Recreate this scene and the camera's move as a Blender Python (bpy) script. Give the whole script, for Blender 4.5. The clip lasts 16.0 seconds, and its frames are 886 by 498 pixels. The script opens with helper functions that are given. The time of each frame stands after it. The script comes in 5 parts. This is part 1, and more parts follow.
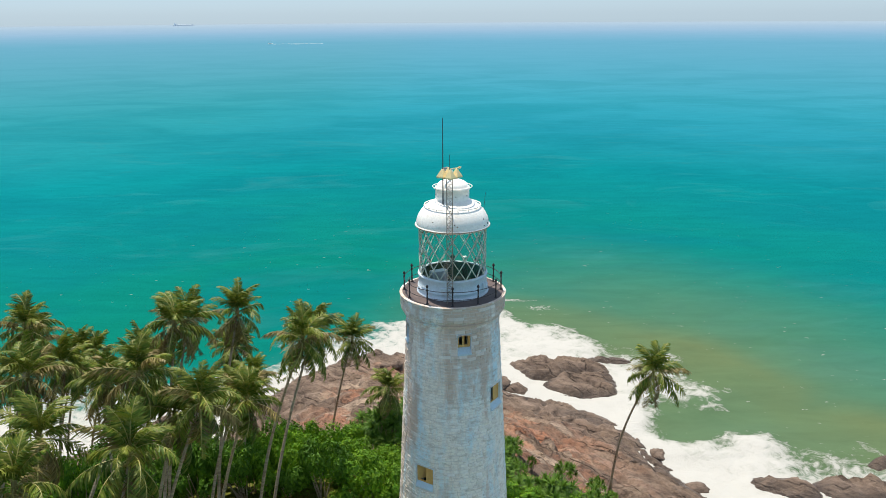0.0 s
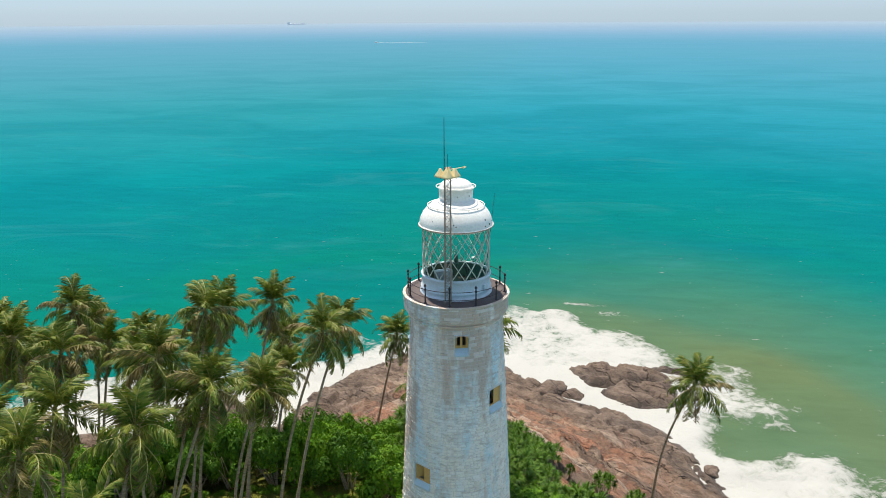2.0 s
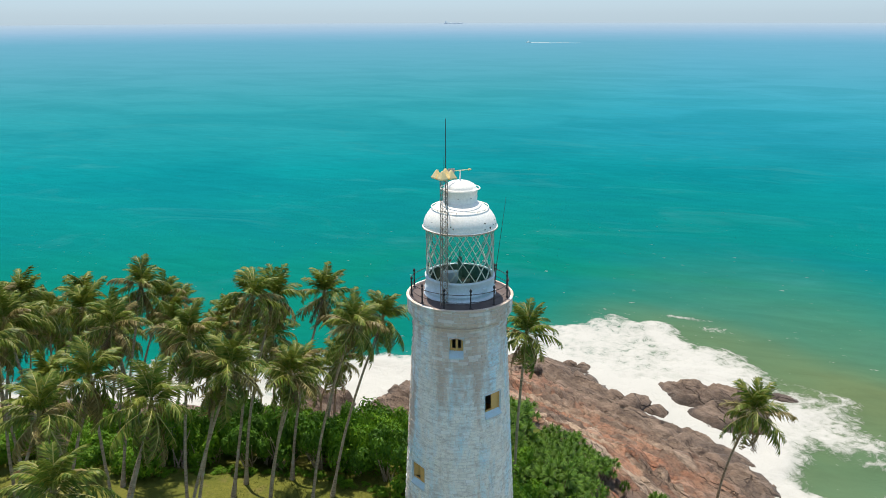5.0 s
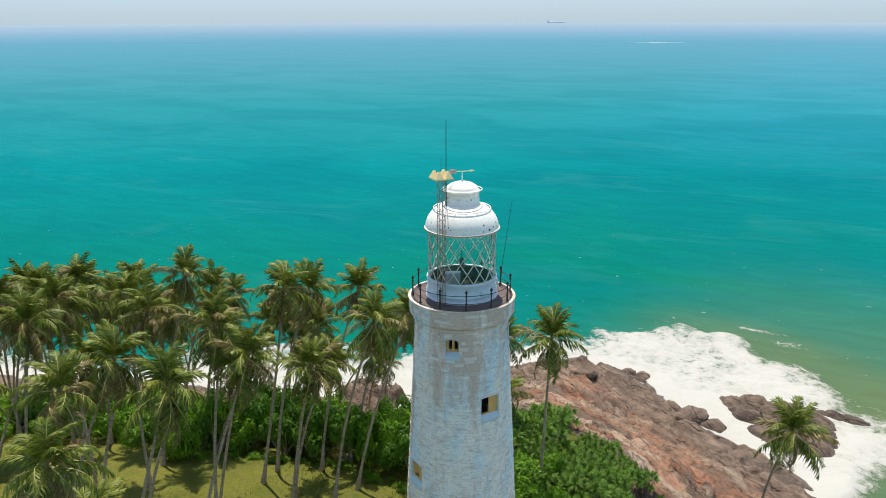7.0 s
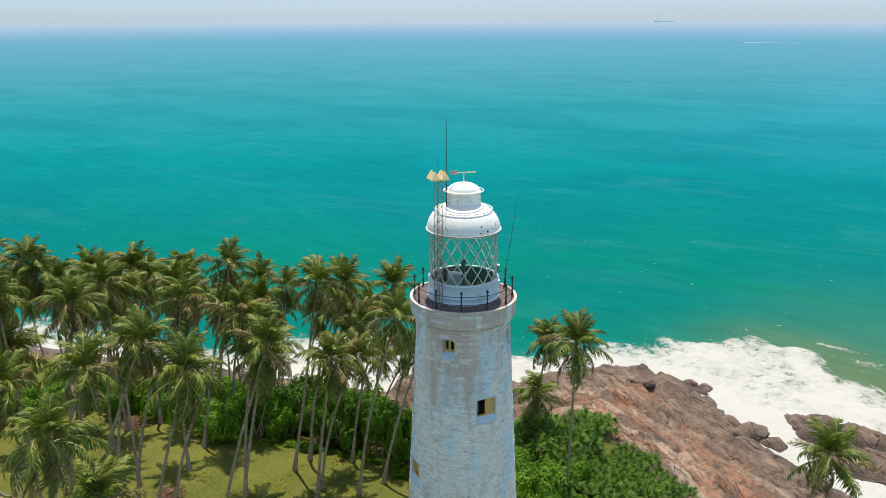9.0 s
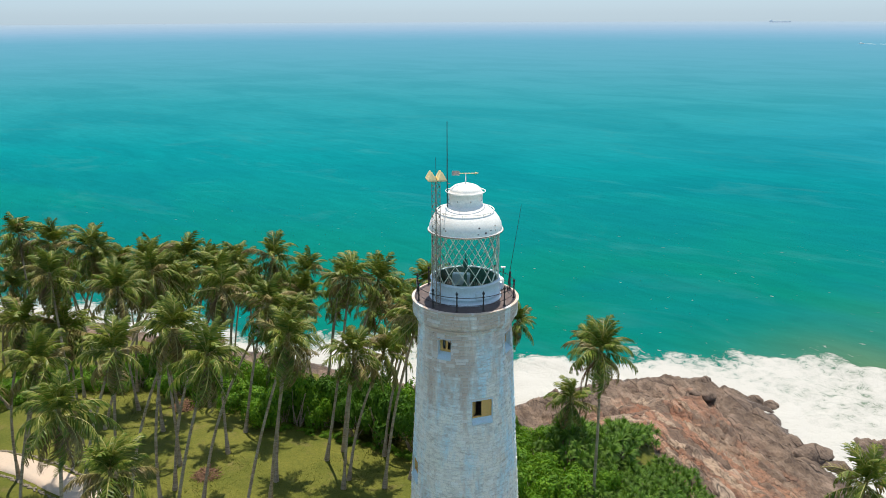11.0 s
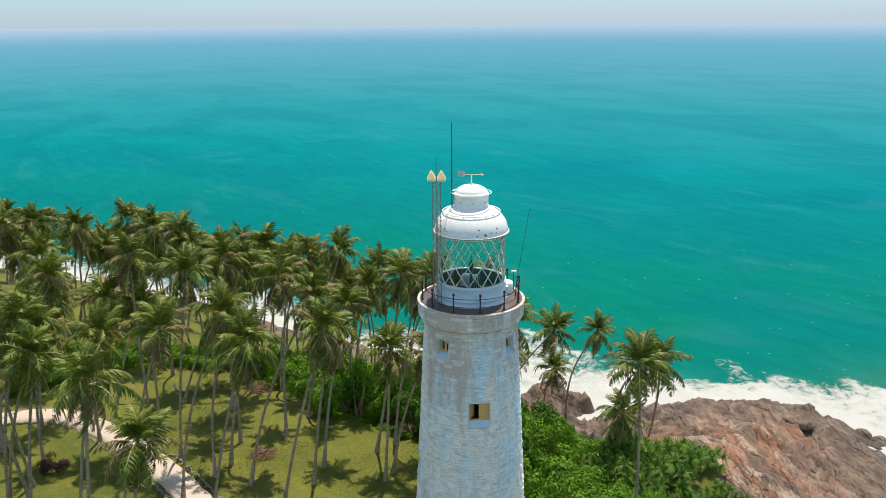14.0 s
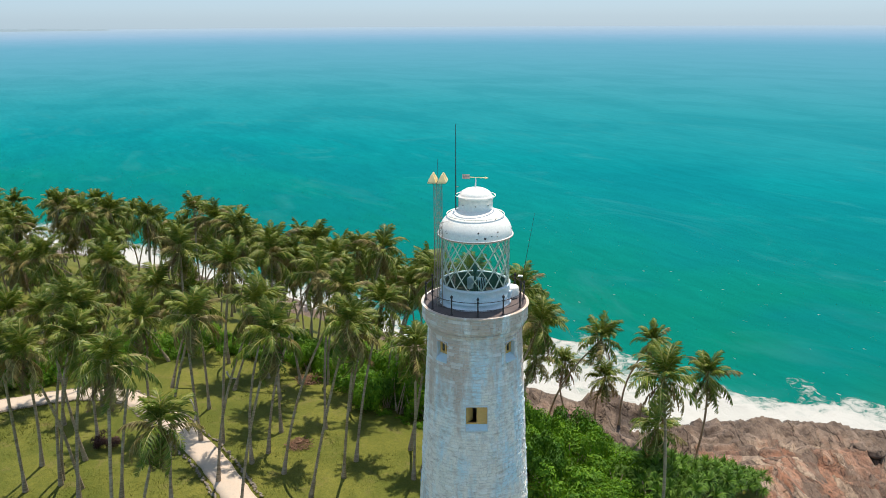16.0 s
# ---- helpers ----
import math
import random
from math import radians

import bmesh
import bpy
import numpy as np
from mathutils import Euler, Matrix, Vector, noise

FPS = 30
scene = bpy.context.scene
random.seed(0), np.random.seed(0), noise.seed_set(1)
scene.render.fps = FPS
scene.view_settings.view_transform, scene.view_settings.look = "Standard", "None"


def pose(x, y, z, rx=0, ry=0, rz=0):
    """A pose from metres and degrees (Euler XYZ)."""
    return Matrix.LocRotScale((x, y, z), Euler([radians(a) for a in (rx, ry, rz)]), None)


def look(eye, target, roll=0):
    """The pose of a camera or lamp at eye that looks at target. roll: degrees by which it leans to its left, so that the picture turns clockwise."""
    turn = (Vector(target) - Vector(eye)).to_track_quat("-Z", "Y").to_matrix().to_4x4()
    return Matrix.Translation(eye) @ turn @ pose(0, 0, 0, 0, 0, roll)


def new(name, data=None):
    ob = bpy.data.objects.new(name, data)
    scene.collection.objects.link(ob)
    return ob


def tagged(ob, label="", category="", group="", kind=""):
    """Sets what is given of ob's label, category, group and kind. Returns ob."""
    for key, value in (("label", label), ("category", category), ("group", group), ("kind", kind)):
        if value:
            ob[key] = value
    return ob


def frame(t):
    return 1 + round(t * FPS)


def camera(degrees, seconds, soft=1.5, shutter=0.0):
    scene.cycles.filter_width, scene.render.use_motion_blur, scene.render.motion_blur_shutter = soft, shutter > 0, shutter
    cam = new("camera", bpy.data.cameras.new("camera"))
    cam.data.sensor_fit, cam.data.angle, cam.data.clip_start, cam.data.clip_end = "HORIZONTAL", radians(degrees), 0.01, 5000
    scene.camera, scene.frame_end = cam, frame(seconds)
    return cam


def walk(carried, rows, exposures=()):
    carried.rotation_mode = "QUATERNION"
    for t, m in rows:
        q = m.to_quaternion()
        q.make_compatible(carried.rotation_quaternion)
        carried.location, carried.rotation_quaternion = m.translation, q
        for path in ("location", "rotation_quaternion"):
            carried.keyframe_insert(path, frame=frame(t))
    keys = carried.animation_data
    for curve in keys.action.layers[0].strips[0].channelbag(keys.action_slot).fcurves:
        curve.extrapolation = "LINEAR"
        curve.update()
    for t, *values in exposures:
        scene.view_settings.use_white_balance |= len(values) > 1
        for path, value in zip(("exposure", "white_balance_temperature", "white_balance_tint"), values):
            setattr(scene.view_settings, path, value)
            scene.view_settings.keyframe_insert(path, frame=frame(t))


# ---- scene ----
# The tower's axis is the origin; sea level is z = 0.
cam = camera(58.57, 16.0, soft=0.9)
ROWS = [
    (0.0, 0.000, -46.961, 55.417, 0.722, -16.621, -0.365),
    (0.5, 1.468, -46.845, 55.382, 2.596, -16.631, -0.401),
    (1.0, 2.942, -46.719, 55.364, 4.473, -16.632, -0.402),
    (1.5, 4.413, -46.566, 55.357, 6.344, -16.628, -0.380),
    (2.0, 5.874, -46.377, 55.358, 8.204, -16.621, -0.348),
    (2.5, 7.319, -46.146, 55.363, 10.052, -16.613, -0.310),
    (3.0, 8.746, -45.869, 55.370, 11.887, -16.607, -0.274),
    (3.5, 10.153, -45.546, 55.380, 13.708, -16.602, -0.241),
    (4.0, 11.540, -45.179, 55.391, 15.519, -16.600, -0.214),
    (4.5, 12.908, -44.768, 55.403, 17.320, -16.601, -0.194),
    (5.0, 14.258, -44.316, 55.418, 19.116, -16.605, -0.181),
    (5.5, 15.594, -43.826, 55.434, 20.909, -16.612, -0.173),
    (6.0, 16.916, -43.298, 55.452, 22.702, -16.621, -0.171),
    (6.5, 18.228, -42.735, 55.473, 24.497, -16.632, -0.172),
    (7.0, 19.529, -42.138, 55.495, 26.297, -16.644, -0.177),
    (7.5, 20.822, -41.505, 55.520, 28.103, -16.656, -0.183),
    (8.0, 22.105, -40.838, 55.545, 29.917, -16.667, -0.190),
    (8.5, 23.377, -40.135, 55.570, 31.738, -16.676, -0.198),
    (9.0, 24.635, -39.396, 55.594, 33.566, -16.682, -0.206),
    (9.5, 25.875, -38.619, 55.615, 35.401, -16.684, -0.215),
    (10.0, 27.093, -37.803, 55.633, 37.240, -16.681, -0.226),
    (10.5, 28.282, -36.949, 55.644, 39.082, -16.673, -0.238),
    (11.0, 29.437, -36.056, 55.650, 40.924, -16.660, -0.254),
    (11.5, 30.552, -35.125, 55.647, 42.765, -16.640, -0.272),
    (12.0, 31.622, -34.157, 55.636, 44.601, -16.615, -0.294),
    (12.5, 32.643, -33.155, 55.618, 46.432, -16.584, -0.319),
    (13.0, 33.612, -32.121, 55.593, 48.256, -16.550, -0.347),
    (13.5, 34.531, -31.058, 55.565, 50.073, -16.512, -0.376),
    (14.0, 35.403, -29.968, 55.537, 51.885, -16.472, -0.401),
    (14.5, 36.237, -28.855, 55.515, 53.694, -16.434, -0.419),
    (15.0, 37.046, -27.718, 55.508, 55.507, -16.399, -0.421),
    (15.5, 37.852, -26.557, 55.527, 57.332, -16.372, -0.399),
    (16.0, 38.679, -25.367, 55.585, 59.180, -16.356, -0.339),
]
walk(cam, [(t, pose(x, y, z, 90 + pitch, 0, yaw) @ pose(0, 0, 0, 0, 0, roll)) for t, x, y, z, yaw, pitch, roll in ROWS],
     exposures=[(0.0, 0.42, 6850, 10), (16.0, 0.42, 6850, 10)])
# ---- end of camera ----

# ---- world and light ----
world = bpy.data.worlds.new("sky")
scene.world = world
world.use_nodes = True
_n = world.node_tree.nodes
_sky = _n.new("ShaderNodeTexSky")
_sky.sky_type, _sky.sun_disc = "NISHITA", False
SUN_WAY = Vector((-0.155, 0.25, 0.955)).normalized()
_sky.sun_elevation = math.asin(SUN_WAY.z)
_sky.sun_rotation = math.atan2(SUN_WAY.x, SUN_WAY.y)
_sky.altitude, _sky.air_density, _sky.dust_density, _sky.ozone_density = 3000.0, 1.0, 7.0, 10.0
_n["Background"].inputs["Strength"].default_value = 0.15
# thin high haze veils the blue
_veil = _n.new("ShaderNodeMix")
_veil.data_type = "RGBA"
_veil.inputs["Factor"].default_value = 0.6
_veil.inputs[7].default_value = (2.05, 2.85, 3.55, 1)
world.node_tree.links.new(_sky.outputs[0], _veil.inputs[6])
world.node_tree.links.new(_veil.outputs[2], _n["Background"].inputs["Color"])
sun = new("sun", bpy.data.lights.new("sun", "SUN"))
sun.data.energy, sun.data.angle, sun.data.color = 3.7, radians(0.53), (1.0, 0.94, 0.84)
sun.matrix_world = look((0, 0, 200), Vector((0, 0, 200)) - SUN_WAY)


# ---- materials ----
class Mat:
    """A node material: short calls for the nodes that are used again and again."""

    def __init__(self, name, rough=0.7, metal=0.0, spec=0.4):
        self.m = bpy.data.materials.new(name)
        self.m.use_nodes = True
        self.t = self.m.node_tree
        self.b = self.t.nodes["Principled BSDF"]
        self.out = self.t.nodes["Material Output"]
        self.set("Roughness", rough)
        self.set("Metallic", metal)
        self.set("Specular IOR Level", spec)
        self.co = self.node("ShaderNodeTexCoord").outputs["Object"]

    def node(self, kind):
        return self.t.nodes.new(kind)

    def link(self, a, b):
        self.t.links.new(a, b)

    def put(self, socket, v):
        if isinstance(v, bpy.types.NodeSocket):
            self.link(v, socket)
        elif isinstance(v, (tuple, list)) and len(v) == 3 and socket.type == "RGBA":
            socket.default_value = (*v, 1)
        else:
            socket.default_value = v

    def set(self, name, v):
        self.put(self.b.inputs[name], v)

    def pos(self):
        return self.node("ShaderNodeNewGeometry").outputs["Position"]

    def scaled(self, v, s):
        n = self.node("ShaderNodeMapping")
        self.link(v, n.inputs["Vector"])
        n.inputs["Scale"].default_value = s
        return n.outputs[0]

    def noise(self, scale, detail=4, rough=0.55, v=None, distort=0.0):
        n = self.node("ShaderNodeTexNoise")
        self.link(v or self.co, n.inputs["Vector"])
        n.inputs["Scale"].default_value, n.inputs["Detail"].default_value = scale, detail
        n.inputs["Roughness"].default_value, n.inputs["Distortion"].default_value = rough, distort
        return n.outputs["Fac"]

    def voronoi(self, scale, v=None, feature="F1", out="Distance"):
        n = self.node("ShaderNodeTexVoronoi")
        n.feature = feature
        self.link(v or self.co, n.inputs["Vector"])
        n.inputs["Scale"].default_value = scale
        return n.outputs[out]

    def ramp(self, fac, stops):
        n = self.node("ShaderNodeValToRGB")
        self.link(fac, n.inputs[0])
        els = n.color_ramp.elements
        while len(els) < len(stops):
            els.new(0.5)
        for e, (p, c) in zip(els, stops):
            e.position = p
            e.color = (c, c, c, 1) if isinstance(c, (int, float)) else (*c, 1)
        return n.outputs["Color"]

    def mix(self, fac, a, b, blend="MIX"):
        n = self.node("ShaderNodeMix")
        n.data_type, n.blend_type = "RGBA", blend
        self.put(n.inputs["Factor"], fac)
        self.put(n.inputs[6], a)
        self.put(n.inputs[7], b)
        return n.outputs[2]

    def math(self, op, a, b=0.0, clamp=False):
        n = self.node("ShaderNodeMath")
        n.operation, n.use_clamp = op, clamp
        self.put(n.inputs[0], a)
        self.put(n.inputs[1], b)
        return n.outputs[0]

    def attr(self, name):
        n = self.node("ShaderNodeAttribute")
        n.attribute_name = name
        return n.outputs["Fac"]

    def random(self):
        return self.node("ShaderNodeObjectInfo").outputs["Random"]

    def island(self):
        return self.node("ShaderNodeNewGeometry").outputs["Random Per Island"]

    def bump(self, height, strength=0.4, dist=0.05):
        n = self.node("ShaderNodeBump")
        n.inputs["Strength"].default_value, n.inputs["Distance"].default_value = strength, dist
        self.link(height, n.inputs["Height"])
        self.set("Normal", n.outputs[0])
        return n.outputs[0]


def simple(name, colour, rough=0.6, metal=0.0, dirt=(0.25, 0.2, 0.16), amount=0.35, scale=6.0, bump=0.15):
    """Painted or plain stuff with stains at two scales."""
    m = Mat(name, rough, metal)
    a = m.ramp(m.noise(scale, 6, 0.65), [(0.42, 0.0), (0.75, amount)])
    c = m.mix(a, colour, dirt)
    b = m.ramp(m.noise(scale * 7, 3, 0.6), [(0.3, 0.88), (0.7, 1.06)])
    m.set("Base Color", m.mix(1.0, c, b, "MULTIPLY"))
    m.bump(m.noise(scale * 9, 4), bump, 0.01)
    return m.m


def stone_paint():
    """Whitewash on rough granite: stains and streaks, a bluish and a warm cast in patches."""
    m = Mat("whitewashed_granite", 0.8, 0, 0.2)
    p = m.pos()
    piece = m.math("FRACT", m.math("ADD", m.random(), m.island()))
    tall = m.scaled(p, (1.3, 1.3, 0.30))
    c = m.mix(m.ramp(m.noise(0.62, 5, 0.6, tall), [(0.44, 0.0), (0.58, 1.0)]), (0.96, 0.89, 0.80), (0.70, 0.85, 0.90))
    # pinkish brown where the wash has worn off the granite, most below the gallery
    worn = m.node("ShaderNodeSeparateXYZ")
    m.link(p, worn.inputs[0])
    high = m.ramp(m.math("MULTIPLY", m.math("SUBTRACT", worn.outputs[2], 30.0), 0.11), [(0.2, 0.0), (0.75, 0.12)])
    bare = m.math("ADD", m.noise(0.42, 6, 0.65, tall, 0.4), high)
    c = m.mix(m.ramp(bare, [(0.49, 0.0), (0.61, 0.9)]), c, (0.66, 0.49, 0.385))
    c = m.mix(m.ramp(m.noise(2.2, 8, 0.75, m.scaled(p, (0.8, 0.8, 2.4))), [(0.50, 0.0), (0.64, 0.70)]), c, (0.52, 0.43, 0.37))
    c = m.mix(m.ramp(piece, [(0.0, 0.0), (0.72, 0.0), (1.0, 0.28)]), c, (0.60, 0.52, 0.47))
    c = m.mix(m.ramp(piece, [(0.0, 0.55), (0.22, 0.0), (1.0, 0.0)]), c, (0.97, 0.95, 0.92))
    c = m.mix(m.ramp(m.noise(11, 6, 0.75, m.scaled(p, (1, 1, 2.0))), [(0.52, 0.0), (0.70, 0.40)]), c, (0.50, 0.46, 0.44))
    m.set("Base Color", c)
    m.bump(m.noise(6, 8, 0.75, m.scaled(p, (1, 1, 1.8))), 0.8, 0.06)
    return m.m


def mortar_mat():
    m = Mat("mortar", 0.9, 0, 0.2)
    p = m.pos()
    m.set("Base Color", m.mix(m.noise(1.5, 6, 0.7, p), (0.54, 0.48, 0.44), (0.86, 0.84, 0.82)))
    m.bump(m.noise(12, 5, 0.7, p), 0.6, 0.03)
    return m.m


def sea_mat():
    """Clear tropical water over sand and reef: body colour by depth, haze painted in far out, surf as white froth."""
    m = Mat("sea_water", 0.3, 0, 0.0)
    p = m.pos()
    deep, sand, surf = m.attr("offshore"), m.attr("sand"), m.attr("surf")
    patch = m.noise(0.011, 5, 0.55, m.scaled(p, (1, 1.7, 1)), 0.6)
    ocean = m.attr("ocean")
    calmer = m.ramp(ocean, [(0.0, 1.0), (0.62, 0.12)])
    c = m.ramp(deep, [(0.0, (0.0, 0.158, 0.110)), (0.28, (0.0, 0.173, 0.180)), (0.62, (0.0, 0.198, 0.258)), (1.0, (0.0, 0.224, 0.290))])
    east = m.node("ShaderNodeSeparateXYZ")
    m.link(p, east.inputs[0])
    west = m.ramp(m.math("MULTIPLY", east.outputs[0], -0.004), [(0.05, 0.0), (0.55, 0.8)])
    c = m.mix(m.math("MULTIPLY", west, m.ramp(deep, [(0.05, 0.0), (0.5, 1.0)])), c, (0.0, 0.208, 0.225))
    # pale sky haze over the distant water is mixed into its colour
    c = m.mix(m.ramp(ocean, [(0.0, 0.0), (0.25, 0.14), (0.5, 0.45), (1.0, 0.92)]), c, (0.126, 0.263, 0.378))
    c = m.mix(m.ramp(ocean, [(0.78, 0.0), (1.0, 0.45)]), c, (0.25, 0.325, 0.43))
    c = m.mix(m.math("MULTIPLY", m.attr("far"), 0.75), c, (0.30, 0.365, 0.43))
    c = m.mix(m.math("MULTIPLY", calmer, m.ramp(patch, [(0.42, 0.0), (0.60, 0.45)])), c, (0.0, 0.138, 0.172))
    streak = m.noise(0.022, 6, 0.62, m.scaled(p, (1, 2.0, 1)), 0.9)
    c = m.mix(m.math("MULTIPLY", calmer, m.ramp(streak, [(0.55, 0.0), (0.72, 0.22)])), c, (0.045, 0.225, 0.235))
    c = m.mix(m.math("MULTIPLY", sand, m.ramp(m.noise(0.03, 4, 0.5, p), [(0.3, 0.75), (0.7, 1.0)])), c, (0.118, 0.158, 0.075))
    # light and dark sides of the ripples, painted as bands in the colour
    ripple = m.ramp(m.noise(0.10, 7, 0.7, m.scaled(p, (0.7, 2.4, 1)), 0.5), [(0.32, 0.90), (0.68, 1.07)])
    c = m.mix(calmer, c, m.mix(1.0, c, ripple, "MULTIPLY"))
    fine = m.noise(0.55, 9, 0.72, p, 1.2)
    veins = m.ramp(m.voronoi(0.32, m.node_warp(p), "DISTANCE_TO_EDGE"), [(0.0, 1.0), (0.28, 0.0)])
    f = m.math("ADD", surf, m.math("MULTIPLY", m.math("SUBTRACT", fine, 0.5), 1.8))
    f = m.math("ADD", f, m.math("MULTIPLY", veins, m.math("MULTIPLY", surf, 0.35)))
    f = m.ramp(f, [(0.35, 0.0), (0.52, 0.40), (0.70, 0.84), (1.0, 1.0)])
    # small caps of broken water, and glints painted as the same white specks
    cap = m.math("MULTIPLY", m.ramp(m.noise(0.55, 3, 0.6, m.scaled(p, (0.8, 2.2, 1))), [(0.695, 0.0), (0.73, 0.6)]), m.ramp(m.attr("calm"), [(0.0, 1.0), (1.0, 0.0)]))
    f = m.math("MAXIMUM", f, cap)
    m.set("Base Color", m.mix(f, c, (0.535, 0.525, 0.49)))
    m.set("Roughness", m.mix(f, (0.22, 0.22, 0.22), (0.9, 0.9, 0.9)))
    m.set("IOR", 1.33)
    h = m.math("ADD", m.noise(0.35, 6, 0.65, p, 0.8), m.math("MULTIPLY", m.noise(0.06, 4, 0.5, m.scaled(p, (1, 2.5, 1))), 1.4))
    m.bump(m.math("ADD", h, m.math("MULTIPLY", f, m.math("MULTIPLY", fine, 2.0))), 0.5, 0.35)
    return m.m


def _warp(self, p, far=3.0):
    n = self.node("ShaderNodeTexNoise")
    self.link(p, n.inputs["Vector"])
    n.inputs["Scale"].default_value, n.inputs["Detail"].default_value = 0.5, 3
    a = self.node("ShaderNodeVectorMath")
    a.operation = "MULTIPLY_ADD"
    self.link(n.outputs["Color"], a.inputs[0])
    a.inputs[1].default_value = (far, far, far)
    self.link(p, a.inputs[2])
    return a.outputs[0]


Mat.node_warp = _warp


def ground_mat():
    """Lawn on sandy soil inland, bare granite at the shore."""
    m = Mat("ground_cover", 0.85, 0, 0.25)
    p = m.pos()
    rock = m.math("ADD", m.attr("rock"), m.math("MULTIPLY", m.math("SUBTRACT", m.noise(0.35, 5, 0.65, p), 0.5), 0.9))
    rock = m.ramp(rock, [(0.44, 0.0), (0.56, 1.0)])
    wet = m.attr("wet")
    # granite
    turned = m.node("ShaderNodeMapping")
    m.link(p, turned.inputs["Vector"])
    turned.inputs["Rotation"].default_value = (0, 0, radians(31))
    turned = turned.outputs[0]
    s = m.scaled(turned, (0.65, 1.35, 1.6))
    wander = m.node_warp(p, 1.9)
    w31 = m.node("ShaderNodeMapping")
    m.link(wander, w31.inputs["Vector"])
    w31.inputs["Rotation"].default_value = (0, 0, radians(31))
    w31 = w31.outputs[0]
    g = m.mix(m.ramp(m.noise(0.35, 6, 0.65, s), [(0.38, 0.0), (0.62, 1.0)]), (0.132, 0.094, 0.073), (0.280, 0.204, 0.156))
    up = m.attr("upland")
    # weathered slabs: cream, rust and brown from slab to slab
    slab = m.scaled(w31, (0.17, 0.52, 0.3))
    tone = m.node("ShaderNodeSeparateColor")
    m.link(m.voronoi(1.0, slab, "F1", "Color"), tone.inputs[0])
    pale = m.mix(m.ramp(m.math("ADD", tone.outputs[0], m.math("MULTIPLY", m.math("SUBTRACT", m.noise(0.22, 5, 0.6, p), 0.5), 2.2)), [(0.34, 0.0), (0.62, 1.0)]), (0.205, 0.140, 0.106), (0.48, 0.355, 0.26))
    pale = m.mix(m.ramp(m.math("ADD", m.math("MULTIPLY", tone.outputs[1], 0.35), m.noise(0.16, 5, 0.6, p)), [(0.63, 0.0), (0.77, 0.75)]), pale, (0.40, 0.165, 0.092))
    g = m.mix(m.math("MULTIPLY", up, m.ramp(m.noise(0.5, 6, 0.65, s), [(0.30, 0.35), (0.55, 1.0)])), g, pale)
    # dark streaky mottling, with some crevice shade put into the colour
    g = m.mix(m.ramp(m.noise(1.6, 8, 0.75, s), [(0.48, 0.0), (0.63, 0.68)]), g, (0.080, 0.058, 0.047))
    # joints between slabs and long fissures
    joint = m.ramp(m.voronoi(1.0, slab, "DISTANCE_TO_EDGE"), [(0.0, 1.0), (0.07, 0.0)])
    joint = m.math("MULTIPLY", joint, m.ramp(m.noise(0.3, 4, 0.6, p), [(0.44, 0.05), (0.64, 0.9)]))
    near31 = m.node("ShaderNodeMapping")
    m.link(m.node_warp(p, 0.5), near31.inputs["Vector"])
    near31.inputs["Rotation"].default_value = (0, 0, radians(31))
    fine = m.ramp(m.voronoi(1.0, m.scaled(near31.outputs[0], (0.8, 1.6, 0.8)), "DISTANCE_TO_EDGE"), [(0.0, 1.0), (0.10, 0.0)])
    fine = m.math("MULTIPLY", fine, m.math("MULTIPLY", up, m.ramp(m.noise(0.25, 4, 0.6, p), [(0.42, 0.05), (0.60, 0.65)])))
    long = m.math("ABSOLUTE", m.math("SUBTRACT", m.noise(0.10, 5, 0.5, m.scaled(turned, (0.35, 1.5, 1.2)), 0.4), 0.5))
    crack = m.math("MAXIMUM", m.math("MAXIMUM", joint, fine), m.ramp(long, [(0.0, 1.0), (0.009, 0.0)]))
    crack = m.math("MULTIPLY", crack, rock)
    g = m.mix(m.math("MULTIPLY", crack, 0.75), g, (0.042, 0.032, 0.027))
    g = m.mix(m.ramp(m.noise(5.5, 6, 0.8, p), [(0.54, 0.0), (0.76, 0.35)]), g, (0.40, 0.32, 0.26))
    g = m.mix(m.math("MULTIPLY", wet, 0.6), g, (0.062, 0.048, 0.041))
    # lawn
    l = m.mix(m.ramp(m.noise(0.16, 5, 0.6, p), [(0.36, 0.0), (0.66, 1.0)]), (0.096, 0.114, 0.014), (0.178, 0.172, 0.029))
    l = m.mix(m.ramp(m.noise(2.6, 6, 0.75, p), [(0.42, 0.0), (0.72, 0.75)]), l, (0.068, 0.085, 0.011))
    l = m.mix(m.ramp(m.noise(0.42, 7, 0.7, p), [(0.56, 0.0), (0.72, 0.6)]), l, (0.20, 0.150, 0.066))
    m.set("Base Color", m.mix(rock, l, g))
    m.set("Roughness", m.mix(wet, (0.85, 0.85, 0.85), (0.3, 0.3, 0.3)))
    h = m.math("ADD", m.math("MULTIPLY", m.noise(1.4, 9, 0.7, s), 1.5), m.math("MULTIPLY", crack, -0.9))
    m.bump(m.mix(rock, m.math("MULTIPLY", m.noise(3.0, 6, 0.7, p), 0.5), h), 0.9, 0.25)
    return m.m


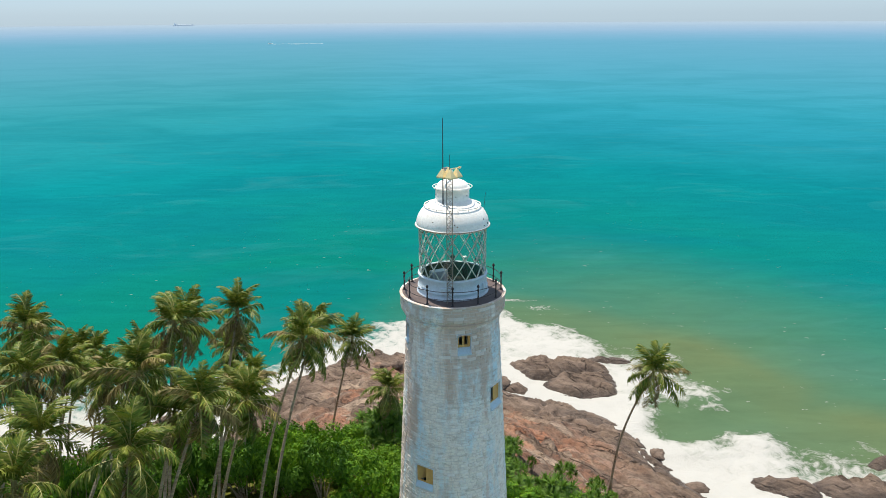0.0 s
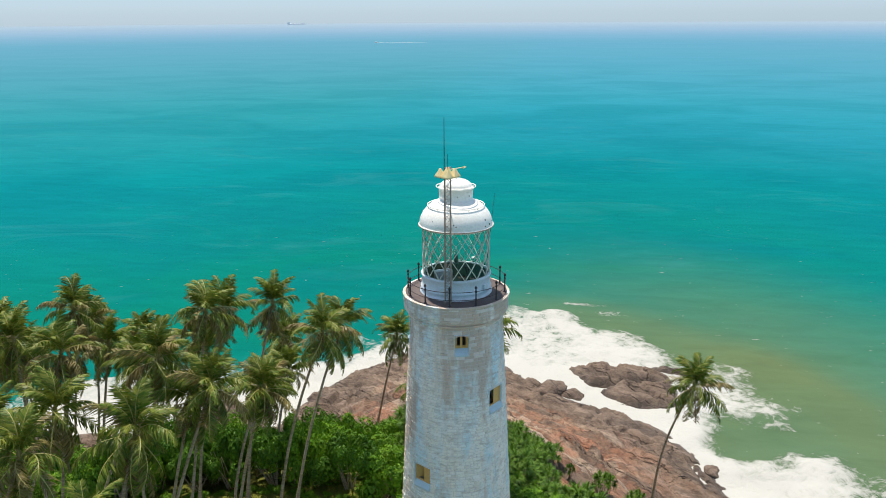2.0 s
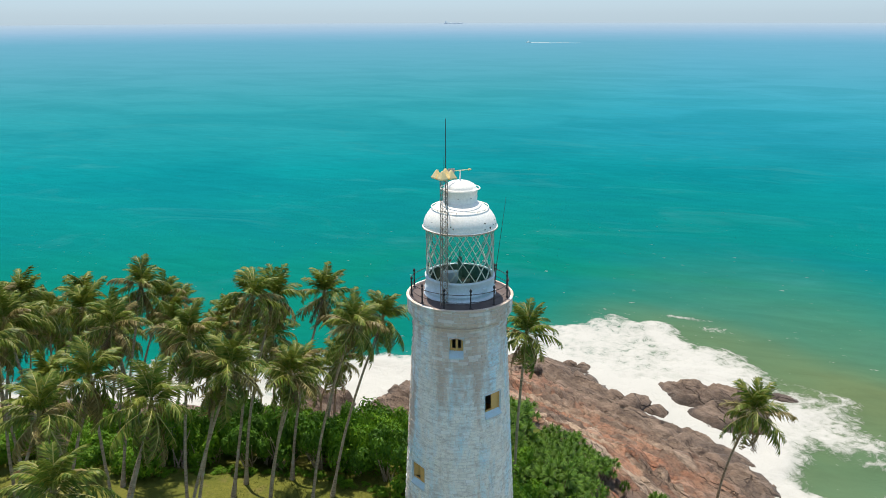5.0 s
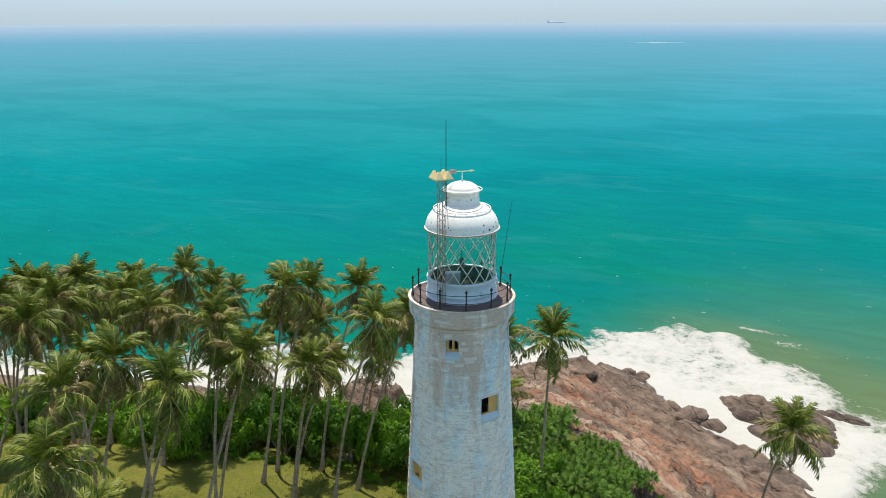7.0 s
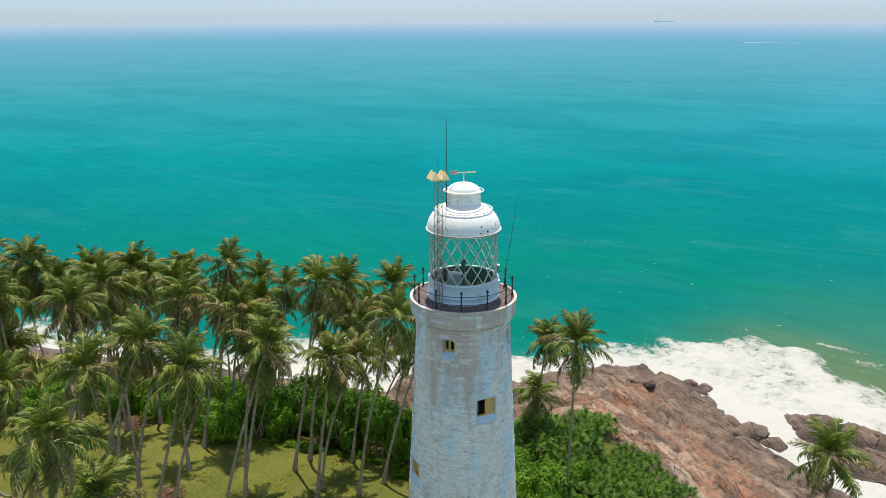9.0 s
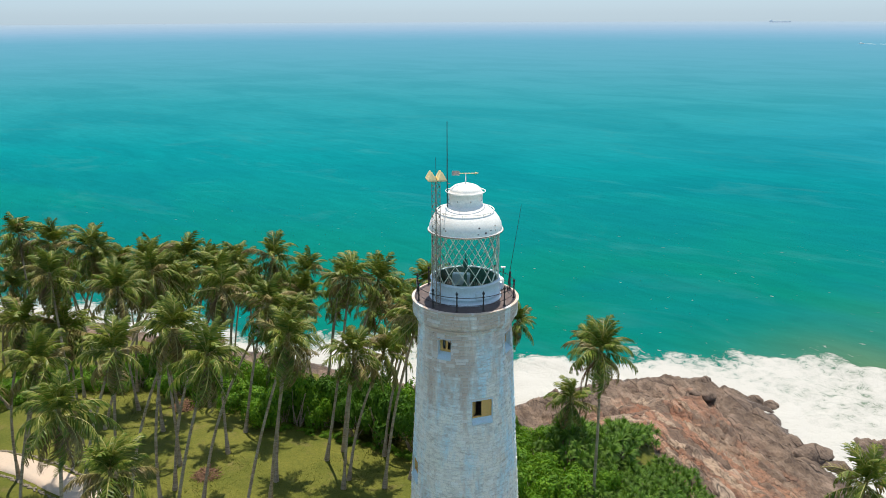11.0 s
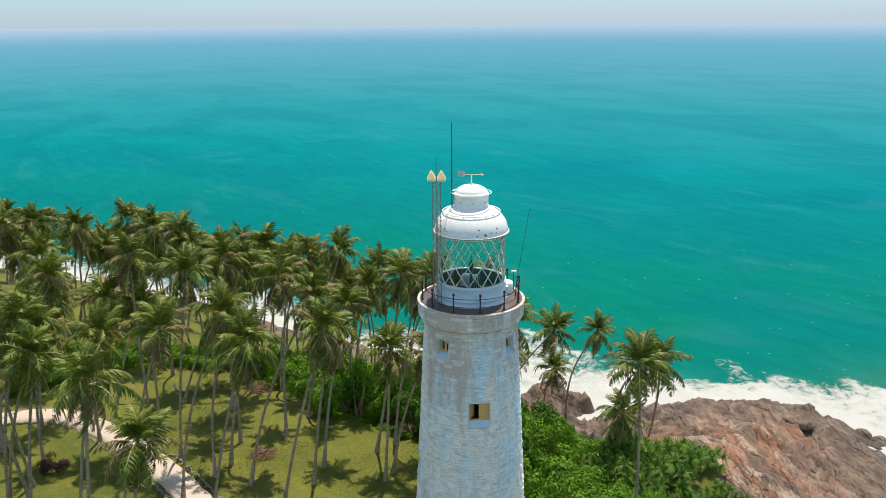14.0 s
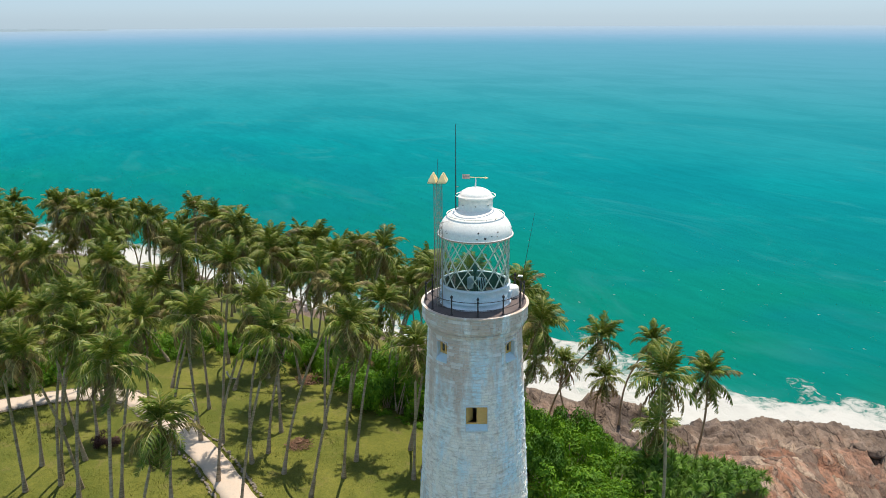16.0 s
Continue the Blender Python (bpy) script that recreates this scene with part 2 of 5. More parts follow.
def leaf_mat(name, a, b, dark, glow=0.35, spread=0.9, rough=0.6):
    """Foliage: colour by leaf and by plant, some light through the blades."""
    m = Mat(name, rough, 0, 0.3)
    p = m.pos()
    c = m.mix(m.math("MULTIPLY", m.math("FRACT", m.math("ADD", m.island(), m.random())), spread), a, b)
    c = m.mix(m.ramp(m.noise(0.7, 4, 0.6, p), [(0.42, 0.0), (0.7, 0.7)]), c, dark)
    m.set("Base Color", c)
    tr = m.node("ShaderNodeBsdfTranslucent")
    m.link(c, tr.inputs["Color"])
    mx = m.node("ShaderNodeMixShader")
    mx.inputs[0].default_value = glow
    m.link(m.b.outputs[0], mx.inputs[1])
    m.link(tr.outputs[0], mx.inputs[2])
    m.link(mx.outputs[0], m.out.inputs["Surface"])
    return m.m


def bark_mat():
    m = Mat("palm_bark", 0.9, 0, 0.2)
    p = m.pos()
    ring = m.noise(5.5, 3, 0.5, m.scaled(p, (0.25, 0.25, 1.4)))
    c = m.mix(m.ramp(ring, [(0.35, 0.0), (0.65, 1.0)]), (0.225, 0.168, 0.112), (0.42, 0.330, 0.230))
    c = m.mix(m.ramp(m.noise(0.8, 4, 0.6, p), [(0.45, 0.0), (0.7, 0.6)]), c, (0.42, 0.36, 0.28))
    m.set("Base Color", c)
    m.bump(ring, 0.7, 0.05)
    return m.m


def glass_mat():
    m = Mat("lantern_glass", 0.03, 0, 0.5)
    t = m.node("ShaderNodeBsdfTransparent")
    t.inputs["Color"].default_value = (0.90, 0.95, 0.93, 1)
    g = m.node("ShaderNodeBsdfGlossy")
    g.inputs["Roughness"].default_value = 0.03
    mx = m.node("ShaderNodeMixShader")
    mx.inputs[0].default_value = 0.07
    m.link(t.outputs[0], mx.inputs[1])
    m.link(g.outputs[0], mx.inputs[2])
    m.link(mx.outputs[0], m.out.inputs["Surface"])
    return m.m


def path_mat():
    m = Mat("sandy_paving", 0.9, 0, 0.2)
    p = m.pos()
    c = m.mix(m.ramp(m.noise(0.5, 5, 0.6, p), [(0.35, 0.0), (0.7, 1.0)]), (0.60, 0.47, 0.37), (0.52, 0.44, 0.36))
    c = m.mix(m.ramp(m.noise(3.5, 6, 0.75, p), [(0.5, 0.0), (0.75, 0.5)]), c, (0.38, 0.31, 0.24))
    m.set("Base Color", c)
    m.bump(m.noise(7, 5, 0.7, p), 0.4, 0.03)
    return m.m


M_STONE, M_MORTAR, M_SEA, M_GROUND = stone_paint(), mortar_mat(), sea_mat(), ground_mat()
M_BARK, M_GLASS, M_PATH = bark_mat(), glass_mat(), path_mat()
M_FROND = leaf_mat("palm_leaf", (0.080, 0.168, 0.014), (0.320, 0.315, 0.054), (0.026, 0.050, 0.008), 0.25, 0.9, 0.45)
M_RIB = simple("palm_rib", (0.36, 0.33, 0.10), 0.5, 0, (0.22, 0.17, 0.06), 0.5, 2)
M_FROND_OLD = leaf_mat("ageing_palm_leaf", (0.185, 0.155, 0.045), (0.40, 0.300, 0.110), (0.075, 0.054, 0.020), 0.20, 0.9, 0.45)
M_FROND_DEAD = leaf_mat("dead_palm_leaf", (0.24, 0.15, 0.065), (0.17, 0.105, 0.05), (0.10, 0.06, 0.03), 0.15)
M_SHRUB = leaf_mat("shrub_leaf", (0.075, 0.215, 0.008), (0.22, 0.39, 0.018), (0.028, 0.09, 0.005), 0.28)
M_SCREW = leaf_mat("screw_pine_leaf", (0.072, 0.172, 0.016), (0.185, 0.315, 0.036), (0.024, 0.062, 0.007), 0.26)
M_DUSKY = leaf_mat("dusky_shrub_leaf", (0.060, 0.028, 0.022), (0.095, 0.040, 0.028), (0.035, 0.02, 0.015), 0.2)
M_GRASS = leaf_mat("grass_blade", (0.088, 0.110, 0.014), (0.165, 0.165, 0.028), (0.068, 0.095, 0.012), 0.3)
M_WHITE = simple("white_paint", (0.97, 0.93, 0.87), 0.5, 0, (0.66, 0.54, 0.44), 0.22, 1.4, 0.04)
M_BASEPAINT = simple("pale_blue_white_paint", (0.66, 0.74, 0.80), 0.5, 0, (0.42, 0.42, 0.42), 0.35, 2.5)
M_SILL = simple("pale_blue_limewash", (0.56, 0.70, 0.78), 0.8, 0, (0.55, 0.50, 0.46), 0.4, 2.5, 0.3)
M_BAR = simple("pale_bar_paint", (0.66, 0.68, 0.58), 0.5, 0, (0.50, 0.42, 0.34), 0.35, 8)
M_BLACK = simple("black_iron_paint", (0.028, 0.024, 0.026), 0.45, 0, (0.13, 0.05, 0.03), 0.5, 9)
M_RUST = simple("rusty_steel", (0.36, 0.30, 0.25), 0.7, 0.2, (0.26, 0.13, 0.07), 0.6, 7)
M_DECK = simple("gallery_deck", (0.115, 0.085, 0.082), 0.75, 0, (0.20, 0.16, 0.14), 0.6, 1.6)
M_CREAM = simple("cream_plastic", (0.88, 0.70, 0.36), 0.45, 0, (0.6, 0.46, 0.25), 0.3, 3)
M_TAIL = simple("faded_pink_plate", (0.66, 0.50, 0.44), 0.6, 0, (0.45, 0.35, 0.3), 0.4, 4)
M_WOOD = simple("tan_window_wood", (0.72, 0.42, 0.14), 0.55, 0, (0.46, 0.26, 0.09), 0.4, 5)
M_DARK = simple("dark_interior", (0.045, 0.045, 0.042), 0.9, 0, (0.08, 0.07, 0.06), 0.5, 2)
M_LENS = simple("green_metal", (0.07, 0.13, 0.10), 0.4, 0.3, (0.05, 0.06, 0.05), 0.5, 6)
M_ROCK = M_GROUND
M_KERB = simple("weathered_edging_stone", (0.25, 0.21, 0.165), 0.9, 0, (0.09, 0.08, 0.06), 0.7, 1.2, 0.5)
M_DEBRIS = simple("dry_husk", (0.24, 0.13, 0.08), 0.9, 0, (0.13, 0.08, 0.05), 0.7, 3, 0.5)
# shrub leaf with the shade of the palms put into its colour
M_SHRUB_SHADED = leaf_mat("dark_shrub_leaf", (0.040, 0.130, 0.007), (0.120, 0.255, 0.013), (0.016, 0.052, 0.003), 0.22)
# ship's colour paled to carry the sea haze in front of it
M_SHIP = simple("hazy_ship_paint", (0.82, 0.86, 0.88), 0.9, 0, (0.75, 0.80, 0.83), 0.4, 0.05)
M_DEADWOOD = simple("bleached_wood", (0.52, 0.46, 0.37), 0.8, 0, (0.36, 0.29, 0.22), 0.5, 3)
# haze put into the land's colour as a blue-grey tone
M_FAR = simple("hazy_far_land", (0.20, 0.27, 0.31), 0.9, 0, (0.23, 0.30, 0.34), 0.5, 0.01)


# ---- mesh helpers ----
def link_mesh(name, bm, mat, smooth=False):
    me = bpy.data.meshes.new(name)
    bm.to_mesh(me)
    bm.free()
    me.materials.append(mat)
    if smooth:
        me.polygons.foreach_set("use_smooth", [True] * len(me.polygons))
    return me


def part(name, bm, mat, parent=None, label="", smooth=False):
    """One mesh object out of a bmesh or a finished mesh, under its thing."""
    me = link_mesh(name, bm, mat, smooth) if isinstance(bm, bmesh.types.BMesh) else bm
    ob = new(name, me)
    ob.parent = parent
    return tagged(ob, label)


def thing(name, label, category, group="", at=(0, 0, 0)):
    ob = new(name)
    ob.empty_display_size = 0.3
    ob.location = at
    return tagged(ob, label, category, group)


def raw_mesh(name, verts, faces, mat, smooth=False):
    me = bpy.data.meshes.new(name)
    me.from_pydata([tuple(v) for v in verts], [], faces)
    me.materials.append(mat)
    if smooth:
        me.polygons.foreach_set("use_smooth", [True] * len(me.polygons))
    return me


def lathe(profile, n=64, close=False):
    """A turned body: profile of (radius, height) from bottom to top."""
    bm = bmesh.new()
    rings = []
    for r, z in profile:
        if r < 1e-4:
            rings.append([bm.verts.new((0, 0, z))])
        else:
            rings.append([bm.verts.new((r * math.cos(2 * math.pi * i / n), r * math.sin(2 * math.pi * i / n), z)) for i in range(n)])
    pairs = list(zip(rings, rings[1:]))
    if close:
        pairs.append((rings[-1], rings[0]))
    for a, b in pairs:
        for i in range(n):
            j = (i + 1) % n
            if len(a) == 1 and len(b) > 1:
                bm.faces.new((a[0], b[j], b[i]))
            elif len(b) == 1 and len(a) > 1:
                bm.faces.new((a[i], a[j], b[0]))
            elif len(a) > 1:
                bm.faces.new((a[i], a[j], b[j], b[i]))
    bmesh.ops.recalc_face_normals(bm, faces=bm.faces)
    return bm


def tube(bm, a, b, r, r2=None, n=6):
    """A round bar from a to b, added to bm."""
    a, b = Vector(a), Vector(b)
    r2 = r if r2 is None else r2
    q = (b - a).to_track_quat("Z", "Y")
    ends = []
    for c, rr in ((a, r), (b, r2)):
        ends.append([bm.verts.new(c + q @ Vector((rr * math.cos(2 * math.pi * i / n), rr * math.sin(2 * math.pi * i / n), 0))) for i in range(n)])
    for i in range(n):
        bm.faces.new((ends[0][i], ends[0][(i + 1) % n], ends[1][(i + 1) % n], ends[1][i]))
    bm.faces.new(ends[0][::-1])
    bm.faces.new(ends[1])
    return bm


def ring_tube(bm, r, z, t, n=64, k=6):
    """A hoop of round section round the z axis."""
    rows = []
    for i in range(n):
        a = 2 * math.pi * i / n
        rows.append([bm.verts.new(((r + t * math.cos(2 * math.pi * j / k)) * math.cos(a), (r + t * math.cos(2 * math.pi * j / k)) * math.sin(a), z + t * math.sin(2 * math.pi * j / k))) for j in range(k)])
    for i in range(n):
        for j in range(k):
            bm.faces.new((rows[i][j], rows[(i + 1) % n][j], rows[(i + 1) % n][(j + 1) % k], rows[i][(j + 1) % k]))
    return bm


def box(bm, size, m=None, bevel=0.0):
    res = bmesh.ops.create_cube(bm, size=1.0)
    bmesh.ops.scale(bm, vec=size, verts=res["verts"])
    if bevel:
        es = list({e for v in res["verts"] for e in v.link_edges})
        out = bmesh.ops.bevel(bm, geom=es, offset=bevel, segments=2, affect="EDGES", profile=0.6)
        vs = list({v for f in out["faces"] for v in f.verts} | {v for v in res["verts"] if v.is_valid})
    else:
        vs = res["verts"]
    if m is not None:
        bmesh.ops.transform(bm, matrix=m, verts=vs)
    return bm


def smooth(a, b, x):
    t = np.clip((np.asarray(x, float) - a) / (b - a), 0, 1)
    return t * t * (3 - 2 * t)


def outline_distance(px, py, poly):
    """Signed distance to an outline: positive inside."""
    px, py = np.asarray(px, float), np.asarray(py, float)
    best = np.full(px.shape, 1e18)
    inside = np.zeros(px.shape, bool)
    n = len(poly)
    for i in range(n):
        (ax, ay), (bx, by) = poly[i], poly[(i + 1) % n]
        dx, dy = bx - ax, by - ay
        t = np.clip(((px - ax) * dx + (py - ay) * dy) / (dx * dx + dy * dy), 0, 1)
        best = np.minimum(best, (px - ax - t * dx) ** 2 + (py - ay - t * dy) ** 2)
        cross = (ay > py) != (by > py)
        with np.errstate(divide="ignore", invalid="ignore"):
            xi = ax + (py - ay) * dx / (dy if dy else 1e-9)
        inside ^= cross & (px < xi)
    return np.where(inside, 1, -1) * np.sqrt(best)


def fbm(x, y, scale, octaves=4, seed=0.0):
    return np.array([noise.fractal(Vector((a * scale + seed, b * scale - seed, seed * 0.37)), 0.9, 2.1, octaves) for a, b in zip(np.ravel(x), np.ravel(y))]).reshape(np.shape(x))


# ---- island, sea ----
SHORE = [(-230, -60), (-191, -18), (-145, 8), (-131, 16), (-108, 27), (-90, 31), (-78, 36), (-66, 41), (-50, 43), (-41, 48.5), (-37, 52), (-34.5, 51.5), (-31.8, 47.5),
         (-31, 51), (-30, 57), (-28, 61), (-22, 69.5), (-16, 75), (-9, 76.5), (-2, 73.5), (2, 69), (4, 65), (8, 62.5), (12, 60), (17, 57.6), (23.6, 52.5), (26, 46.5), (28, 39),
         (30, 35), (38, 29), (48, 15), (54, -10), (48, -50), (0, -90), (-80, -110), (-180, -100)]
SURF = [(-240, -40), (-200, -6), (-150, 20), (-110, 44), (-85, 44), (-66, 58), (-55, 65), (-47, 69), (-40, 65), (-33, 69), (-25, 83), (-13, 93), (-4, 98), (8, 96), (20, 90),
        (28, 81), (37, 76), (44, 63), (38.5, 57), (30.5, 57), (28.4, 52.7), (29, 48), (33.5, 46.8), (38, 48.6), (45, 46.6), (54, 48), (66, 40), (78, 15), (80, -20), (60, -80), (-60, -130), (-230, -110)]
ISLE = [(9.0, 71.4), (10.6, 72.6), (14, 73.4), (18, 73.4), (22.0, 72.6), (24.6, 70.5), (25.4, 65), (24.4, 60.6), (21.7, 59.8), (17.2, 60.2), (14.4, 63.4), (11.9, 67.2)]
ISLETS = [(25.8, 73.2, 4.0, 1.0, -0.15, 1.0), (-38.2, 47.8, 4.6, 2.6, 0.5, 2.7), (-35.0, 50.2, 2.4, 1.5, 0.3, 2.2), (40, 36.5, 4.0, 2.0, -0.3, 1.5), (49, 36, 5, 2.4, -0.2, 1.7), (55, 42, 2.2, 1.2, 0.3, 1.5)]


def ground_z(x, y):
    """Smooth lie of the land."""
    d = outline_distance(x, y, SHORE)
    z = np.interp(d, [-30, -8, -2, 0, 1.5, 5, 11, 17, 23, 29, 36, 46], [-6, -2.5, -0.8, 0.0, 1.1, 2.0, 3.0, 5.2, 8.2, 11.2, 13.4, 14.0])
    # the low rock off the point, cut by a channel
    e = outline_distance(x, y, ISLE)
    t = np.clip(((np.asarray(x) - 11) * 11 + (np.asarray(y) - 64.6) * 3.6) / (11 ** 2 + 3.6 ** 2), 0, 1)
    c = np.hypot(np.asarray(x) - 11 - 11 * t, np.asarray(y) - 64.6 - 3.6 * t)
    z = np.maximum(z, np.interp(e, [-3, -0.6, 0.4, 1.6, 4.0], [-2.0, -0.3, 1.1, 1.6, 1.8]) - 2.2 * np.exp(-(c / 0.9) ** 2))
    for cx, cy, a, b, w, h in ISLETS:
        u = (np.asarray(x) - cx) * math.cos(w) + (np.asarray(y) - cy) * math.sin(w)
        v = -(np.asarray(x) - cx) * math.sin(w) + (np.asarray(y) - cy) * math.cos(w)
        r = np.sqrt((u / a) ** 2 + (v / b) ** 2)
        z = np.maximum(z, np.where(r < 1.6, h * (1 - smooth(0.55, 1.3, r)) - 0.55 * smooth(0.8, 1.6, r), -9))
    return z, d


def gz(x, y):
    return float(ground_z(np.array([x], float), np.array([y], float))[0][0])


def grid_mesh(name, xs, ys, z, mat, attrs):
    nx, ny = len(xs), len(ys)
    gx, gy = np.meshgrid(xs, ys)
    me = bpy.data.meshes.new(name)
    co = np.stack([gx, gy, z], -1).reshape(-1, 3)
    i = np.arange(nx * ny).reshape(ny, nx)
    quads = np.stack([i[:-1, :-1], i[:-1, 1:], i[1:, 1:], i[1:, :-1]], -1).reshape(-1, 4)
    me.from_pydata(co.tolist(), [], quads.tolist())
    for key, val in attrs.items():
        me.attributes.new(key, "FLOAT", "POINT").data.foreach_set("value", np.asarray(val, np.float32).ravel())
    me.materials.append(mat)
    me.polygons.foreach_set("use_smooth", [True] * len(me.polygons))
    return me


def build_ground():
    xs = np.concatenate([np.arange(-250, -52, 3.0), np.arange(-52, -40, 1.0), np.arange(-40, 32, 0.32), np.arange(32, 60, 0.8), np.arange(60, 112, 4.0)])
    ys = np.concatenate([np.arange(-125, 14, 3.0), np.arange(14, 28, 0.9), np.arange(28, 78, 0.32), np.arange(78, 84, 0.9), np.arange(84, 112, 4.0)])
    gx, gy = np.meshgrid(xs, ys)
    z, d = ground_z(gx, gy)
    reach = np.interp(gx, [-70, -45, -28, -15, 0, 8], [4.0, 8.0, 20.0, 24.5, 27.0, 30.0])
    bare = 1 - smooth(0.0, 5.0, d - reach + 3.0 * fbm(gx, gy, 0.07, 3, 3.1))
    near = (z > -3) & (gy > 5)
    n1 = np.zeros_like(z)
    n2 = np.zeros_like(z)
    crest = np.zeros_like(z)
    sx, sy, sz = gx[near], gy[near], z[near]
    # long granite ledges that run along the shore, split by joints
    n1[near] = [noise.ridged_multi_fractal(Vector(((0.857 * a - 0.515 * b) * 0.04, (0.515 * a + 0.857 * b) * 0.15, 1.7)), 0.9, 2.1, 5, 1.0, 2.0) for a, b in zip(sx, sy)]
    n2[near] = [noise.fractal(Vector((a * 0.35, b * 0.55, 4.2)), 0.8, 2.2, 4) for a, b in zip(sx, sy)]
    cell = []
    for a, b in zip(sx, sy):
        dist, _ = noise.voronoi(Vector(((0.857 * a - 0.515 * b) * 0.085 + 0.12 * math.sin(b * 0.4), (0.515 * a + 0.857 * b) * 0.24 + 0.12 * math.sin(a * 0.3), 0.5)))
        cell.append(min(1.0, (dist[1] - dist[0]) * 9.0))
    crest[near] = cell
    low = smooth(-0.2, 1.6, z) * 0.7 + 0.3
    # stepped ledges: slabs that break off in low faces
    led = np.zeros_like(z)
    led[near] = [2.6 * noise.fractal(Vector(((0.857 * a - 0.515 * b) * 0.03, (0.515 * a + 0.857 * b) * 0.10, 9.1)), 0.9, 2.0, 3) + 0.05 * (0.515 * a + 0.857 * b) for a, b in zip(sx, sy)]
    led = led * 2.4
    step = np.floor(led) + smooth(0.80, 1.0, led - np.floor(led))
    z = z + bare * low * 0.75 * (step - led)
    z = z + bare * ((n1 - 1.0) * 0.38 * low + n2 * 0.20 + (crest - 1) * 0.55 * low)
    # slabs that lie a little higher, lower or tilted against their neighbours
    slab = np.zeros_like(z)

    def slab_height(u, v, seed):
        dist, pts = noise.voronoi(Vector((u, v, seed)))
        h = math.sin(pts[0].x * 127.1 + pts[0].y * 311.7 + seed) * 43758.5
        h -= math.floor(h)
        return h - 0.5 + (v - pts[0].y) * (h * 1.9 % 1.0 - 0.25) * 1.5 + (u - pts[0].x) * (h * 5.3 % 1.0 - 0.5)

    out = []
    for a, b in zip(sx, sy):
        u, v = 0.857 * a - 0.515 * b, 0.515 * a + 0.857 * b
        u, v = u + 0.8 * math.sin(v * 0.5) + 0.4 * math.sin(v * 1.7), v + 0.5 * math.sin(u * 0.23) + 0.15 * math.sin(u * 0.9)
        out.append(0.72 * slab_height(u * 0.10, v * 0.23, 2.5) + 0.30 * slab_height(u * 0.30, v * 0.60, 7.5))
    slab[near] = out
    z = z + bare * low * slab
    z = z + (1 - bare) * 0.18 * fbm(gx, gy, 0.06, 2, 7.0)
    wet = np.clip(1 - smooth(0.3, 1.4, z + 0.5 * n2), 0, 1) * bare
    me = grid_mesh("ground", xs, ys, z, M_GROUND, {"rock": bare, "wet": wet, "upland": smooth(7, 19, d + 2.5 * n2 + 2 * n1)})
    return tagged(new("ground", me), "grassy island ground sloping to brown granite ledges at the shore", "ground", kind="structure")


build_ground()


